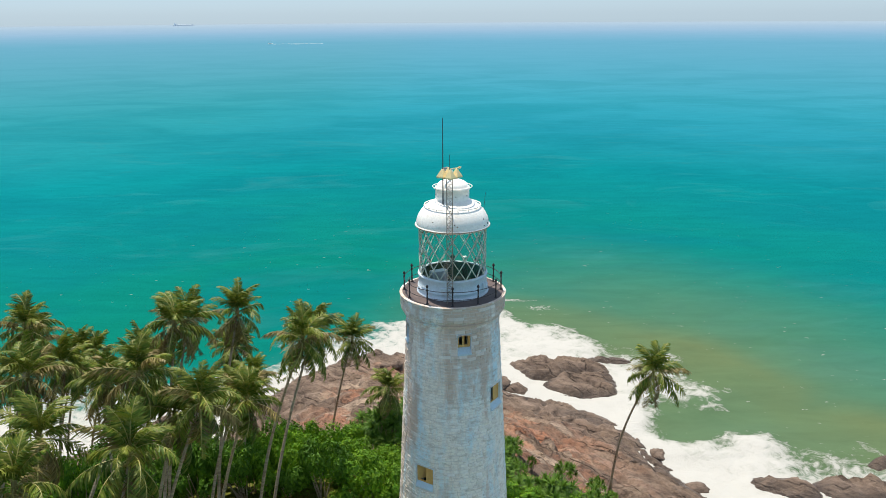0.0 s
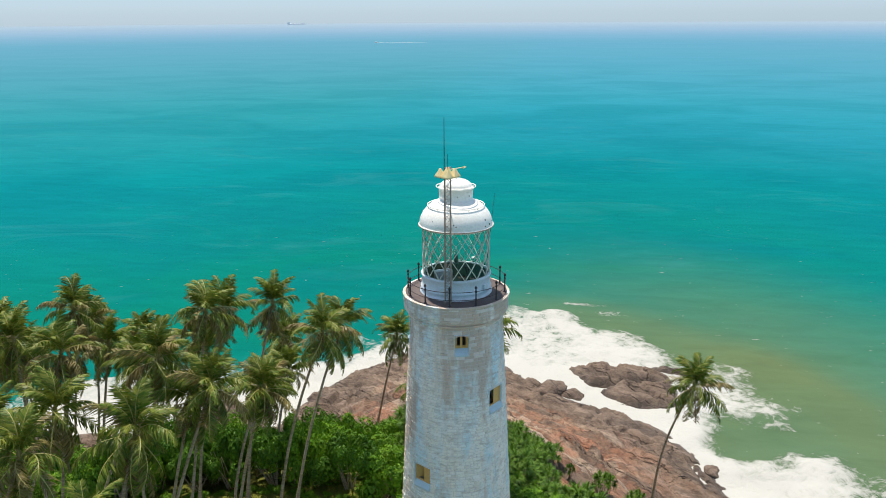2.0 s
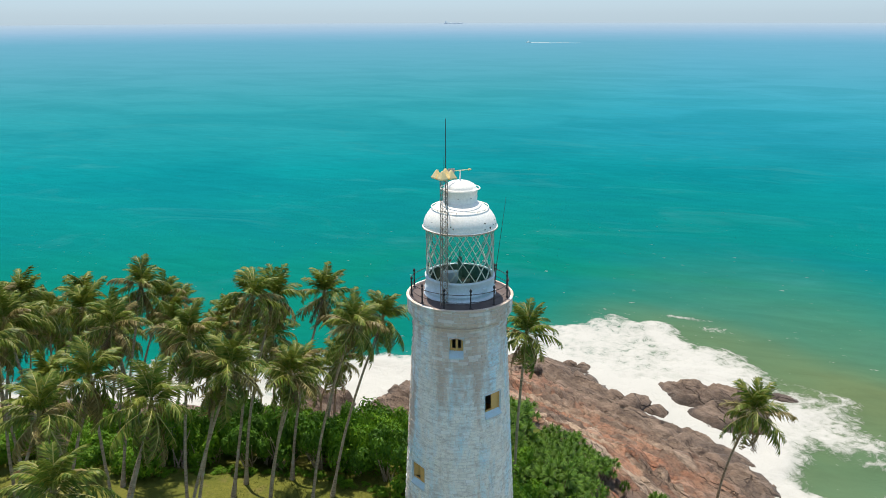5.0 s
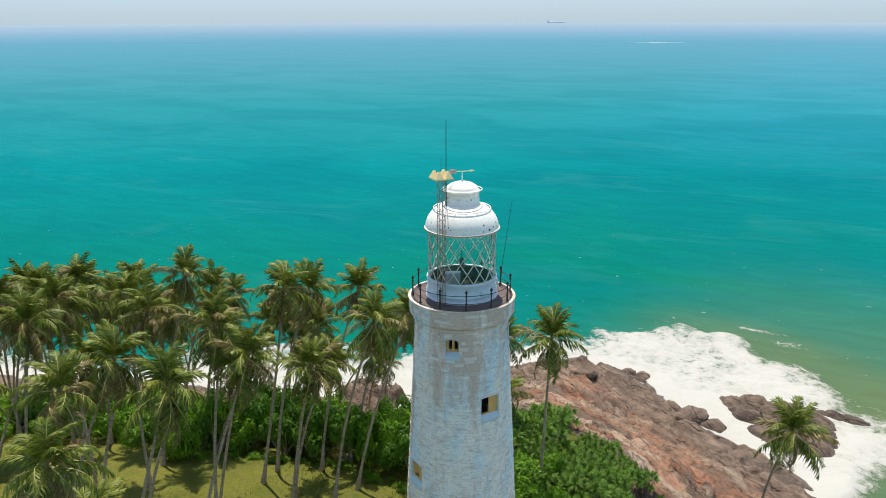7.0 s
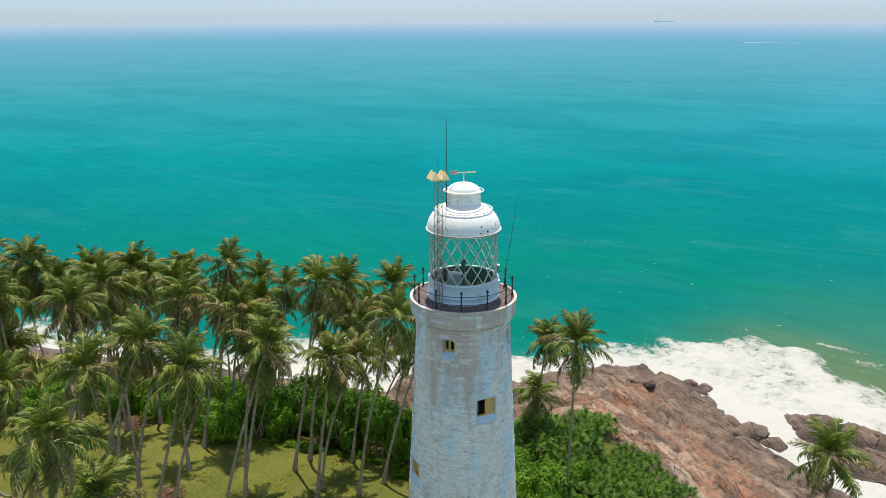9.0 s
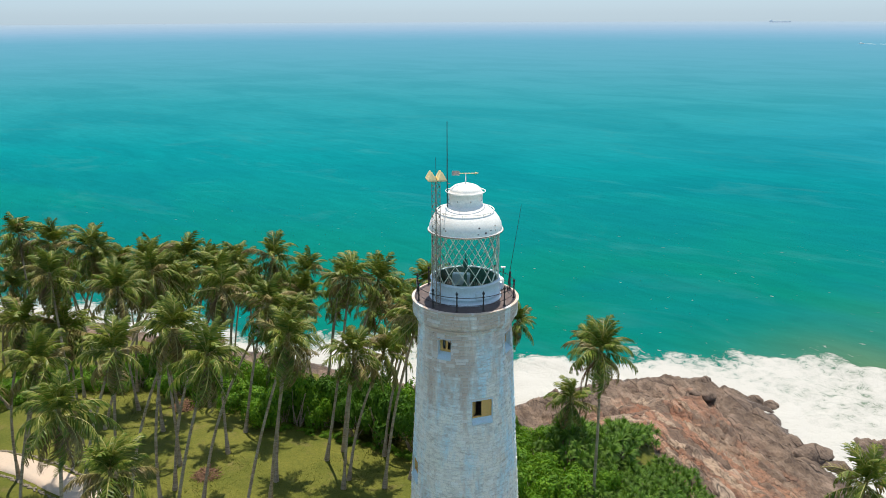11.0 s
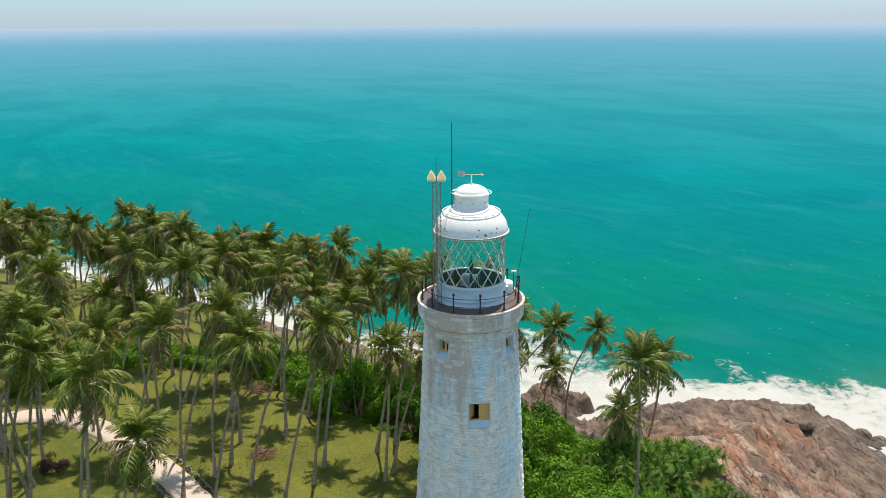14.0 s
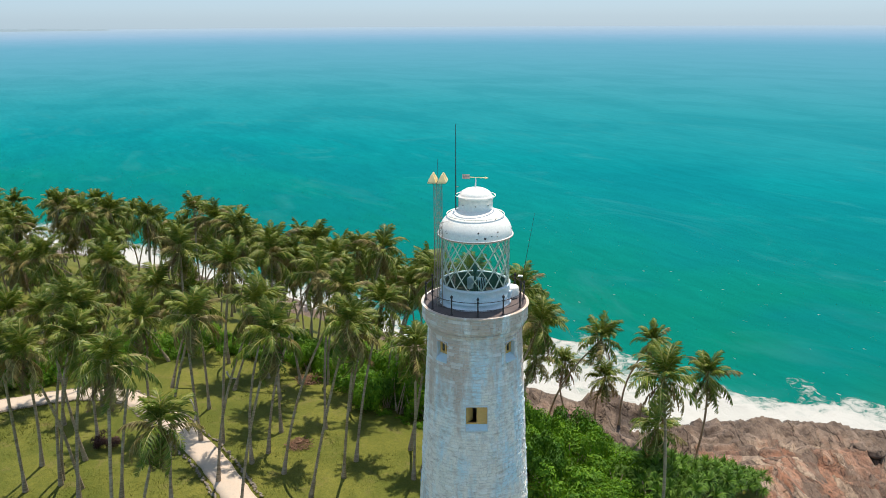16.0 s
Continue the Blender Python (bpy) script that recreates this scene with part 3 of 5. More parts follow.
def build_sea():
    """One sheet from the island to the horizon, finer by the shore."""
    rs = [12.0, 24.0] + list(np.arange(30, 118, 0.75)) + list(118 * 1.055 ** np.arange(1, 70))
    rs = [r for r in rs if r < 4950] + [4950.0]
    na = 620
    a = np.linspace(0, 2 * np.pi, na, endpoint=False)
    r = np.array(rs)
    gx, gy = r[:, None] * np.cos(a)[None], r[:, None] * np.sin(a)[None]
    inside = outline_distance(gx, gy, SHORE)
    limit = outline_distance(gx, gy, SURF)
    near = (r < 260)[:, None] & np.ones_like(gx, bool)
    w = np.zeros_like(gx)
    sw = np.zeros_like(gx)
    fx, fy = gx[near], gy[near]
    w[near] = [noise.fractal(Vector((p * 0.055, q * 0.055, 0.3)), 0.8, 2.0, 4) for p, q in zip(fx, fy)]
    sw[near] = [noise.fractal(Vector((p * 0.16, q * 0.16, 6.3)), 0.8, 2.0, 4) for p, q in zip(fx, fy)]
    e = limit + 4.5 * w + 2.0 * sw
    surf = 0.74 * smooth(-2.5, 4.0, e) + 0.41 * smooth(2, 9, e)
    surf = surf * (0.70 + 0.45 * np.clip(w + 0.35, 0, 1)) * (0.78 + 0.22 * smooth(-18, -2, inside)) * (0.72 + 0.28 * smooth(-75, -50, gx))
    surf = surf + 0.35 * smooth(-4, -0.3, inside)
    # loose streaks of froth off the point
    surf = np.maximum(surf, 0.36 * smooth(0.35, 0.75, w + 0.25 * sw) * smooth(-28, -4, limit) * (gx > -15))
    for cx, cy, la, lb in ((17, 98.4, 4.5, 2.0), (13, 102.4, 8, 0.9), (-58, 64.5, 7, 1.8)):
        surf = np.maximum(surf, 0.46 * np.exp(-(((gx - cx) / la) ** 2 + ((gy - cy) / lb) ** 2)) + 0.1 * sw * (np.abs(gx - cx) < la * 2) * (np.abs(gy - cy) < lb * 3))
    offshore = np.clip((-inside - 25) / 400, 0, 1)
    east = smooth(-30, 40, gx * 0.9 - gy * 0.2 + 14)
    sand = np.clip(0.9 * east * (1 - smooth(6, 95, -inside)) + 0.35 * (1 - smooth(3, 16, -limit)) * (gy > 40) * smooth(-20, 8, gx), 0, 1)
    z = np.zeros_like(gx)
    ridge = np.exp(-((limit - 3.5 + 4 * w) / 3.0) ** 2)
    z[near] = (0.10 * sw + 0.12 * w)[near]
    z = z + near * (0.75 * ridge * (0.5 + w) + 0.30 * np.clip(surf, 0, 1) * (0.5 + sw))
    z = z * (r > 31)[:, None]
    n = len(r)
    verts = np.stack([gx, gy, z], -1).reshape(-1, 3)
    i = np.arange(n * na).reshape(n, na)
    j = np.roll(i, -1, axis=1)
    quads = np.stack([i[:-1], i[1:], j[1:], j[:-1]], -1).reshape(-1, 4)
    me = bpy.data.meshes.new("sea")
    cap = [[int(v) for v in i[0]]]
    me.from_pydata(verts.tolist(), [], cap + quads.tolist())
    # two of these masks grow with distance and place the painted haze
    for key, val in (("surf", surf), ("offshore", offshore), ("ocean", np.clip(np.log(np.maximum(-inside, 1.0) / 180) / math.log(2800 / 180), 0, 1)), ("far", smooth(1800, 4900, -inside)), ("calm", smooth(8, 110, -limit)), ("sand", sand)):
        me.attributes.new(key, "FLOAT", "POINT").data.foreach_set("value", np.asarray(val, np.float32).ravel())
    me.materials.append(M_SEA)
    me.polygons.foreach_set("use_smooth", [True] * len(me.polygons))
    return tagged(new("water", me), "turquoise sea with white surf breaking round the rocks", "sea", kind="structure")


build_sea()


# ---- lighthouse ----
BASE_Z, SHAFT_TOP, DECK_Z = 13.9, 37.0, 38.75
WINDOWS = [(-76, 36.2, 0.86, 1.25), (14, 36.2, 0.86, 1.25), (104, 36.2, 0.86, 1.25), (-166, 36.2, 0.86, 1.25), (-30.5, 32.2, 1.32, 1.5), (-122.5, 27.05, 1.3, 1.5), (60, 29.4, 1.3, 1.5)]


def shaft_r(z):
    return 2.93 + (37.0 - z) * 0.054


def outer_r(z):
    """Outside of the stone, with the corbelled gallery."""
    if z < 37.40:
        return shaft_r(z)
    if z < 37.86:
        return shaft_r(37.4) + 0.37 * float(smooth(37.30, 37.86, z))
    return 3.28


def build_tower():
    tower = thing("lighthouse_tower", "tapering whitewashed granite tower with a corbelled gallery", "lighthouse", at=(0, 0, BASE_Z))
    up = BASE_Z
    rnd = random.Random(5)

    def in_window(a0, a1, z0, z1):
        for wa, wz, ww, wh in WINDOWS:
            half = math.degrees(ww / 2 / shaft_r(wz))
            mid = (a0 + a1) / 2
            off = abs((mid - wa + 180) % 360 - 180)
            if off < half + (a1 - a0) / 2 and z1 > wz - wh / 2 and z0 < wz + wh / 2:
                return wa, wz, ww, wh
        return None

    # core of mortar with the openings left out
    angles = set(float(v) for v in np.arange(0, 360, 4))
    levels = set(float(v) for v in np.linspace(BASE_Z, 37.0, 12)) | {37.2, 37.39, 37.41, 37.55, 37.7, 37.85, 37.88, 38.7}
    for wa, wz, ww, wh in WINDOWS:
        half = math.degrees(ww / 2 / shaft_r(wz))
        angles |= {round((wa - half) % 360, 4), round((wa + half) % 360, 4)}
        levels |= {wz - wh / 2, wz + wh / 2}
    angles, levels = sorted(angles), sorted(levels)
    bm = bmesh.new()
    for shell, depth in (("out", 0.028), ("in", 0.75)):
        vs = [[bm.verts.new(((outer_r(z) - depth) * math.cos(radians(a)), (outer_r(z) - depth) * math.sin(radians(a)), z - up)) for a in angles] for z in levels]
        for i in range(len(levels) - 1):
            for j in range(len(angles)):
                k = (j + 1) % len(angles)
                a0, a1 = angles[j], angles[k] + (360 if k == 0 else 0)
                hole = False
                for wa, wz, ww, wh in WINDOWS:
                    half = math.degrees(ww / 2 / shaft_r(wz))
                    off = abs(((a0 + a1) / 2 - wa + 180) % 360 - 180)
                    zm = (levels[i] + levels[i + 1]) / 2
                    hole |= off < half and abs(zm - wz) < wh / 2
                if not hole:
                    q = (vs[i][j], vs[i][k], vs[i + 1][k], vs[i + 1][j])
                    bm.faces.new(q if shell == "out" else q[::-1])
    part("wall", bm, M_MORTAR, tower)
    # dark floor and top inside, so that the openings look into a closed shaft
    part("inner_floor", lathe([(0, 24.0 - up), (2.75, 24.0 - up), (2.75, 24.1 - up), (0, 24.1 - up)], 32), M_DARK, tower)

    # windows
    for wa, wz, ww, wh in WINDOWS:
        r = shaft_r(wz)
        m = Matrix.Translation((0, 0, wz - up)) @ Matrix.Rotation(radians(wa), 4, "Z")
        win = part("window", lathe([(0.01, 0), (0.012, 0.004), (0.0, 0.008)], 4), M_WOOD, tower, "small casement window with tan wooden leaves in a deep reveal")
        win.matrix_local = m
        bm = bmesh.new()   # reveal
        t = 0.04
        for s in (-1, 1):
            box(bm, (0.72, t, wh + 2 * t), pose(r - 0.43, s * (ww / 2 + t / 2), 0))
            box(bm, (0.72, ww, t), pose(r - 0.43, 0, s * (wh / 2 + t / 2)))
        part("reveal", bm, M_BASEPAINT, win)
        deep, hs = (0.40, 0.34) if wz > 35 else (0.26, 0.30)
        # sill that slopes from the frame down to the face of the wall
        prof = [(r - deep - 0.04, -wh / 2 - 0.06), (r + 0.045, -wh / 2 - 0.06), (r + 0.055, -wh / 2 + 0.03), (r - deep + 0.04, -wh / 2 + hs), (r - deep - 0.04, -wh / 2 + hs)]
        bm = bmesh.new()
        ends = [[bm.verts.new((x, y, z)) for x, z in prof] for y in (-ww / 2 + 0.004, ww / 2 - 0.004)]
        for i in range(5):
            bm.faces.new((ends[0][i], ends[0][(i + 1) % 5], ends[1][(i + 1) % 5], ends[1][i]))
        bm.faces.new(ends[0][::-1])
        bm.faces.new(ends[1])
        bmesh.ops.recalc_face_normals(bm, faces=bm.faces)
        part("sill", bm, M_SILL, win, "steep pale blue painted sill")
        fh, fz = wh - hs, hs / 2
        if wz > 35:
            bm = bmesh.new()   # flat arch over the small windows
            top = [(ww / 2 * t, wh / 2 - 0.13 * t * t) for t in np.linspace(-1, 1, 9)]
            rows = [[bm.verts.new((x, y, z)) for x in (r - 0.75, r + 0.01)] + [bm.verts.new((x, y, wh / 2 + 0.01)) for x in (r + 0.01, r - 0.75)] for y, z in top]
            for p, q in zip(rows, rows[1:]):
                for i in range(4):
                    bm.faces.new((p[i], p[(i + 1) % 4], q[(i + 1) % 4], q[i]))
            bmesh.ops.recalc_face_normals(bm, faces=bm.faces)
            part("arch", bm, M_STONE, win)
        bm = bmesh.new()
        f = 0.085
        for s in (-1, 1):
            box(bm, (0.10, f, fh), pose(r - deep, s * (ww / 2 - f / 2), fz), 0.008)
            box(bm, (0.10, ww - 2 * f, f), pose(r - deep, 0, fz + s * (fh / 2 - f / 2)), 0.008)
        part("frame", bm, M_WOOD, win)
        lw = (ww - 2 * f) / 2

        def leaf(m2, solid):
            b = bmesh.new()
            g = 0.07
            for s in (-1, 1):
                box(b, (0.045, g, fh - 2 * f), m2 @ pose(0, s * (lw / 2 - g / 2), 0), 0.006)
                box(b, (0.045, lw - 2 * g, g), m2 @ pose(0, 0, s * (fh / 2 - f - g / 2)), 0.006)
            if solid:
                box(b, (0.025, lw - 2 * g, fh - 2 * f - 2 * g), m2 @ pose(0, 0, 0))
            part("leaf", b, M_WOOD, win)
        side = 1 if wz < 35 else -1
        leaf(pose(r - deep + 0.01, side * lw / 2, fz), wz < 35)
        if wz < 35:
            leaf(pose(r - deep - 0.20, -side * (lw - 0.16), fz, 0, 0, side * 50), True)
        else:
            leaf(pose(r - deep + 0.01, lw / 2, fz), False)

    # granite blocks, course by course
    def block_shape(n_var):
        """A rough block 1 x 1 x 1 (thick, long, high) with a pillowed face."""
        q = random.Random(n_var)
        v = [(-0.5, y, z) for y in (-0.5, 0.5) for z in (-0.5, 0.5)]
        g = 0.44
        v += [(0.22 + q.uniform(-0.12, 0.1), y * q.uniform(0.96, 1.02), z * q.uniform(0.96, 1.02)) for y in (-0.485, 0.485) for z in (-0.47, 0.47)]
        v += [(0.5 + q.uniform(-0.22, 0.3), y * g / 0.5 * q.uniform(0.80, 1.0), z * q.uniform(0.72, 0.95) * g / 0.5) for y in (-0.5, 0.5) for z in (-0.5, 0.5)]
        fs = []
        for o in (0, 4):
            fs += [(o + 0, o + 4, o + 5, o + 1), (o + 3, o + 7, o + 6, o + 2), (o + 1, o + 5, o + 7, o + 3), (o + 2, o + 6, o + 4, o + 0)]
        fs.append((8, 10, 11, 9))
        return v, fs

    shapes = [block_shape(k) for k in range(10)]
    singles = [raw_mesh("granite_block", v, f, M_STONE) for v, f in shapes]
    big_v, big_f = [], []
    courses = []
    z = BASE_Z
    while z < 38.68:
        h = rnd.uniform(0.175, 0.225)
        if z + h > 38.55:
            h = 38.70 - z
        courses.append((z, h))
        z += h
    count = 0
    for ci, (z, h) in enumerate(courses):
        r = outer_r(z + h / 2)
        a = rnd.uniform(0, 8)
        stop = a + 360
        while a < stop - 0.5:
            length = rnd.uniform(0.26, 0.62)
            da = math.degrees(length / r)
            if stop - (a + da) < math.degrees(0.3 / r):
                da = stop - a
            a0, a1 = a, a + da
            a += da
            hit = in_window(a0, a1, z + 0.03, z + h - 0.03)
            if hit:
                wa, wz, ww, wh = hit
                half = math.degrees((ww / 2 + 0.03) / shaft_r(wz))
                c = (a0 + a1) / 2
                rel0 = (a0 - wa + 180) % 360 - 180
                rel1 = (a1 - wa + 180) % 360 - 180
                if rel0 < -half < rel1 and rel0 < 0:
                    a1 = a0 + (-half - rel0)
                elif rel0 < half < rel1:
                    a0 = a1 - (rel1 - half)
                else:
                    continue
                if a1 - a0 < 1.0 or a1 - a0 > 30:
                    continue
            c, wdt = (a0 + a1) / 2, radians(a1 - a0) * r
            deep = 0.105 + rnd.uniform(-0.012, 0.018)
            slope = math.degrees(math.atan(0.054)) if z < 37 else 0
            m = Matrix.Translation((0, 0, z + h / 2 - up)) @ Matrix.Rotation(radians(c), 4, "Z") @ Matrix.Translation((r - 0.052, 0, 0)) @ Matrix.Rotation(radians(-slope + rnd.uniform(-2, 2)), 4, "Y") @ Matrix.Rotation(radians(rnd.uniform(-2.5, 2.5)), 4, "Z")
            m = m @ Matrix.Diagonal((deep, wdt * 0.99, h * 0.965, 1))
            k = rnd.randrange(10)
            near = 34.4 < z < 36.9 and -110 < ((c + 180) % 360 - 180) < 25 and count < 300
            if near:
                ob = part("granite_block", singles[k], None, tower)
                ob.matrix_local = m
                count += 1
            else:
                v, f = shapes[k]
                o = len(big_v)
                big_v += [m @ Vector(p) for p in v]
                big_f += [tuple(o + i for i in q) for q in f]
    ob = part("granite_blockwork", raw_mesh("granite_blockwork", big_v, big_f, M_STONE), None, tower)
    tagged(ob, "courses of rough whitewashed granite blocks", kind="stuff")
    # gallery deck with a raised iron edge
    part("deck", lathe([(0, 38.66 - up), (3.15, 38.66 - up), (3.17, 38.70 - up), (3.17, 38.74 - up), (3.12, 38.75 - up), (0, 38.77 - up)], 96), M_DECK, tower, "dark weathered gallery floor")
    bm = lathe([(3.02, 38.62 - up), (3.33, 38.62 - up), (3.35, 38.66 - up), (3.34, 38.71 - up), (3.18, 38.725 - up), (3.02, 38.70 - up)], 96, True)
    part("coping", bm, M_STONE, tower)
    bm = lathe([(2.86, 37.30 - up), (3.03, 37.31 - up), (3.07, 37.36 - up), (3.07, 37.43 - up), (3.02, 37.47 - up), (2.86, 37.48 - up)], 96, True)
    part("string_course", bm, M_STONE, tower, "thin moulded stone band under the gallery")
    return tower


build_tower()


def build_railing():
    rail = thing("gallery_railing", "black iron gallery railing with turned posts and ball finials", "railing", at=(0, 0, DECK_Z))
    first = None
    for k in range(12):
        a = radians(-90 + 30 * k)
        if first is None:
            bm = lathe([(0, -0.01), (0.10, -0.01), (0.10, 0.03), (0.055, 0.06), (0.045, 0.30), (0.06, 0.34), (0.06, 0.40), (0.042, 0.44), (0.038, 0.78), (0.062, 0.82), (0.062, 0.90), (0.035, 0.94),
                        (0.035, 1.00), (0.075, 1.05), (0.085, 1.10), (0.07, 1.15), (0.03, 1.19), (0.012, 1.24), (0, 1.25)], 12)
            first = link_mesh("post", bm, M_BLACK, True)
        p = part("post", first, None, rail)
        p.location = (3.04 * math.cos(a), 3.04 * math.sin(a), 0)
    for z, t in ((0.37, 0.017), (0.86, 0.02)):
        part("rail", ring_tube(bmesh.new(), 3.04, z, t, 72, 6), M_BLACK, rail)
    return rail


build_railing()


def build_lantern():
    lan = thing("lantern_room", "white iron lantern with diagonal glazing bars and a ball-shouldered dome", "lantern", at=(0, 0, DECK_Z))
    bm = lathe([(0, 0.0), (2.25, 0.0), (2.25, 0.07), (2.17, 0.10), (2.17, 0.32), (2.20, 0.35), (2.20, 0.41), (2.14, 0.44), (2.13, 1.10), (2.18, 1.13), (2.18, 1.22), (2.02, 1.24), (1.98, 1.18), (1.96, 0.30), (0, 0.28)], 80)
    base = part("base_wall", bm, M_BASEPAINT, lan, "pale blue-white painted curved base", True)
    for k, a in enumerate((-104, -30, 40, 150)):
        b = bmesh.new()
        box(b, (0.16, 0.34, 0.42), pose(0, 0, 0), 0.025)
        v = part("vent_box", b, M_BASEPAINT, base)
        v.matrix_local = Matrix.Rotation(radians(a), 4, "Z") @ pose(2.22, 0, 0.62)
    # rounded white screen beside the base
    b = lathe([(0.0, 0.0), (0.42, 0.0), (0.44, 0.05), (0.44, 0.62), (0.36, 0.72), (0.0, 0.74)], 28)
    v = part("locker", b, M_WHITE, base, "round white locker", True)
    v.location = (2.36 * math.cos(radians(70)), 2.36 * math.sin(radians(70)), 0.02)
    # glazing: two sets of helical bars
    h0, h1, r = 1.22, 4.20, 2.06
    n, turn = 16, 54.0
    for way in (1, -1):
        bm = bmesh.new()
        pts = []
        steps = 10
        for i in range(steps + 1):
            a = radians(way * turn * i / steps)
            z = h0 + (h1 - h0) * i / steps
            pts.append((a, z))
        rows = []
        for a, z in pts:
            rows.append([bm.verts.new(((r + dr) * math.cos(a + da), (r + dr) * math.sin(a + da), z)) for dr, da in ((-0.035, -0.011), (0.035, -0.011), (0.035, 0.011), (-0.035, 0.011))])
        for p, q in zip(rows, rows[1:]):
            for i in range(4):
                bm.faces.new((p[i], p[(i + 1) % 4], q[(i + 1) % 4], q[i]))
        bmesh.ops.recalc_face_normals(bm, faces=bm.faces)
        me = link_mesh("glazing_bar", bm, M_BAR)
        for k in range(n):
            o = part("glazing_bar", me, None, lan)
            o.rotation_euler = (0, 0, 2 * math.pi * k / n)
    # panes
    pane = bmesh.new()
    w = 2 * math.pi / n
    for i in range(4):
        a0, a1 = w * i / 4, w * (i + 1) / 4
        q = [pane.verts.new((2.045 * math.cos(a), 2.045 * math.sin(a), z)) for a, z in ((a0, h0), (a1, h0), (a1, h1), (a0, h1))]
        pane.faces.new(q)
    bmesh.ops.remove_doubles(pane, verts=pane.verts, dist=1e-4)
    me = link_mesh("pane", pane, M_GLASS, True)
    for k in range(n):
        o = part("pane", me, None, lan)
        o.rotation_euler = (0, 0, w * k)
        o.visible_shadow = False
    # rings at sill and head
    part("head_ring", lathe([(1.96, 4.14), (2.12, 4.14), (2.14, 4.20), (2.22, 4.22), (2.30, 4.25), (2.30, 4.31), (2.2, 4.34), (1.96, 4.30)], 80, True), M_WHITE, lan, "", True)
    part("drip_ring", ring_tube(bmesh.new(), 2.285, 4.27, 0.038, 80, 8), M_RUST, lan, "rusty gutter ring")
    # dome: bulging lower part
    prof = [(2.24, 4.30)]
    for i in range(1, 13):
        t = i / 12 * math.pi / 2 * 0.685
        prof.append((2.24 * math.cos(t), 4.30 + 1.70 * math.sin(t)))
    prof[-1] = (1.07, 5.79)
    prof += [(1.02, 5.83)]
    inner = [(max(0.1, rr - 0.05), zz - 0.05) for rr, zz in reversed(prof)]
    dome = part("dome", lathe(prof + inner, 80, True), M_WHITE, lan, "white painted metal dome with flaking spots", True)
    rnd = random.Random(9)
    for k in range(14):
        a = radians(rnd.choice((-22, -10, -28, 0, -90, -130, 40)) + rnd.uniform(-9, 9))
        zz = rnd.uniform(4.45, 4.85)
        rr = np.interp(zz, [p[1] for p in prof], [p[0] for p in prof]) + 0.004
        b = bmesh.new()
        bmesh.ops.create_icosphere(b, subdivisions=1, radius=rnd.uniform(0.035, 0.085))
        bmesh.ops.scale(b, vec=(0.16, 1, rnd.uniform(0.5, 1.2)), verts=b.verts)
        o = part("flaked_spot", b, M_BLACK if k % 3 else M_RUST, dome)
        o.matrix_local = Matrix.Rotation(a, 4, "Z") @ pose(rr, 0, zz, 0, -25, 0)
    # hoop rail round the dome
    hoop = part("hoop_rail", ring_tube(bmesh.new(), 1.73, 5.50, 0.028, 64, 6), M_WHITE, lan)
    st = bmesh.new()
    tube(st, (1.66, 0, 5.40), (1.73, 0, 5.50), 0.02)
    st = link_mesh("stanchion", st, M_RUST)
    for k in range(16):
        o = part("stanchion", st, None, hoop)
        o.rotation_euler = (0, 0, 2 * math.pi * (k + 0.5) / 16)
    # ventilator drum and cap
    part("ventilator_drum", lathe([(1.06, 5.70), (1.06, 5.78), (1.03, 5.80), (1.03, 6.44), (1.06, 6.46), (1.06, 6.52), (0.96, 6.52), (0.96, 5.70)], 64, True), M_WHITE, lan, "", True)
    cap = [(1.08, 6.50), (1.08, 6.55), (1.03, 6.60)] + [(0.98 * math.cos(t), 6.60 + 0.50 * math.sin(t)) for t in np.linspace(0.05, math.pi / 2, 10)]
    cap[-1] = (0, 7.10)
    part("cap", lathe([(0, 6.50)] + cap, 64), M_WHITE, lan, "", True)
    part("cap_ring", ring_tube(bmesh.new(), 1.20, 6.63, 0.024, 64, 6), M_WHITE, lan)
    st = bmesh.new()
    box(st, (0.05, 0.05, 0.06), pose(1.04, 0, 6.15))
    st = link_mesh("rivet_plate", st, M_RUST)
    arm = bmesh.new()
    tube(arm, (1.05, 0, 6.54), (1.20, 0, 6.63), 0.018)
    arm = link_mesh("ring_bracket", arm, M_WHITE)
    for k in range(8):
        o = part("ring_bracket", arm, None, lan)
        o.rotation_euler = (0, 0, 2 * math.pi * (k + 0.5) / 8)
    for k in range(8):
        o = part("rivet_plate", st, None, lan)
        o.rotation_euler = (0, 0, 2 * math.pi * k / 8 + 0.2)
    return lan


build_lantern()


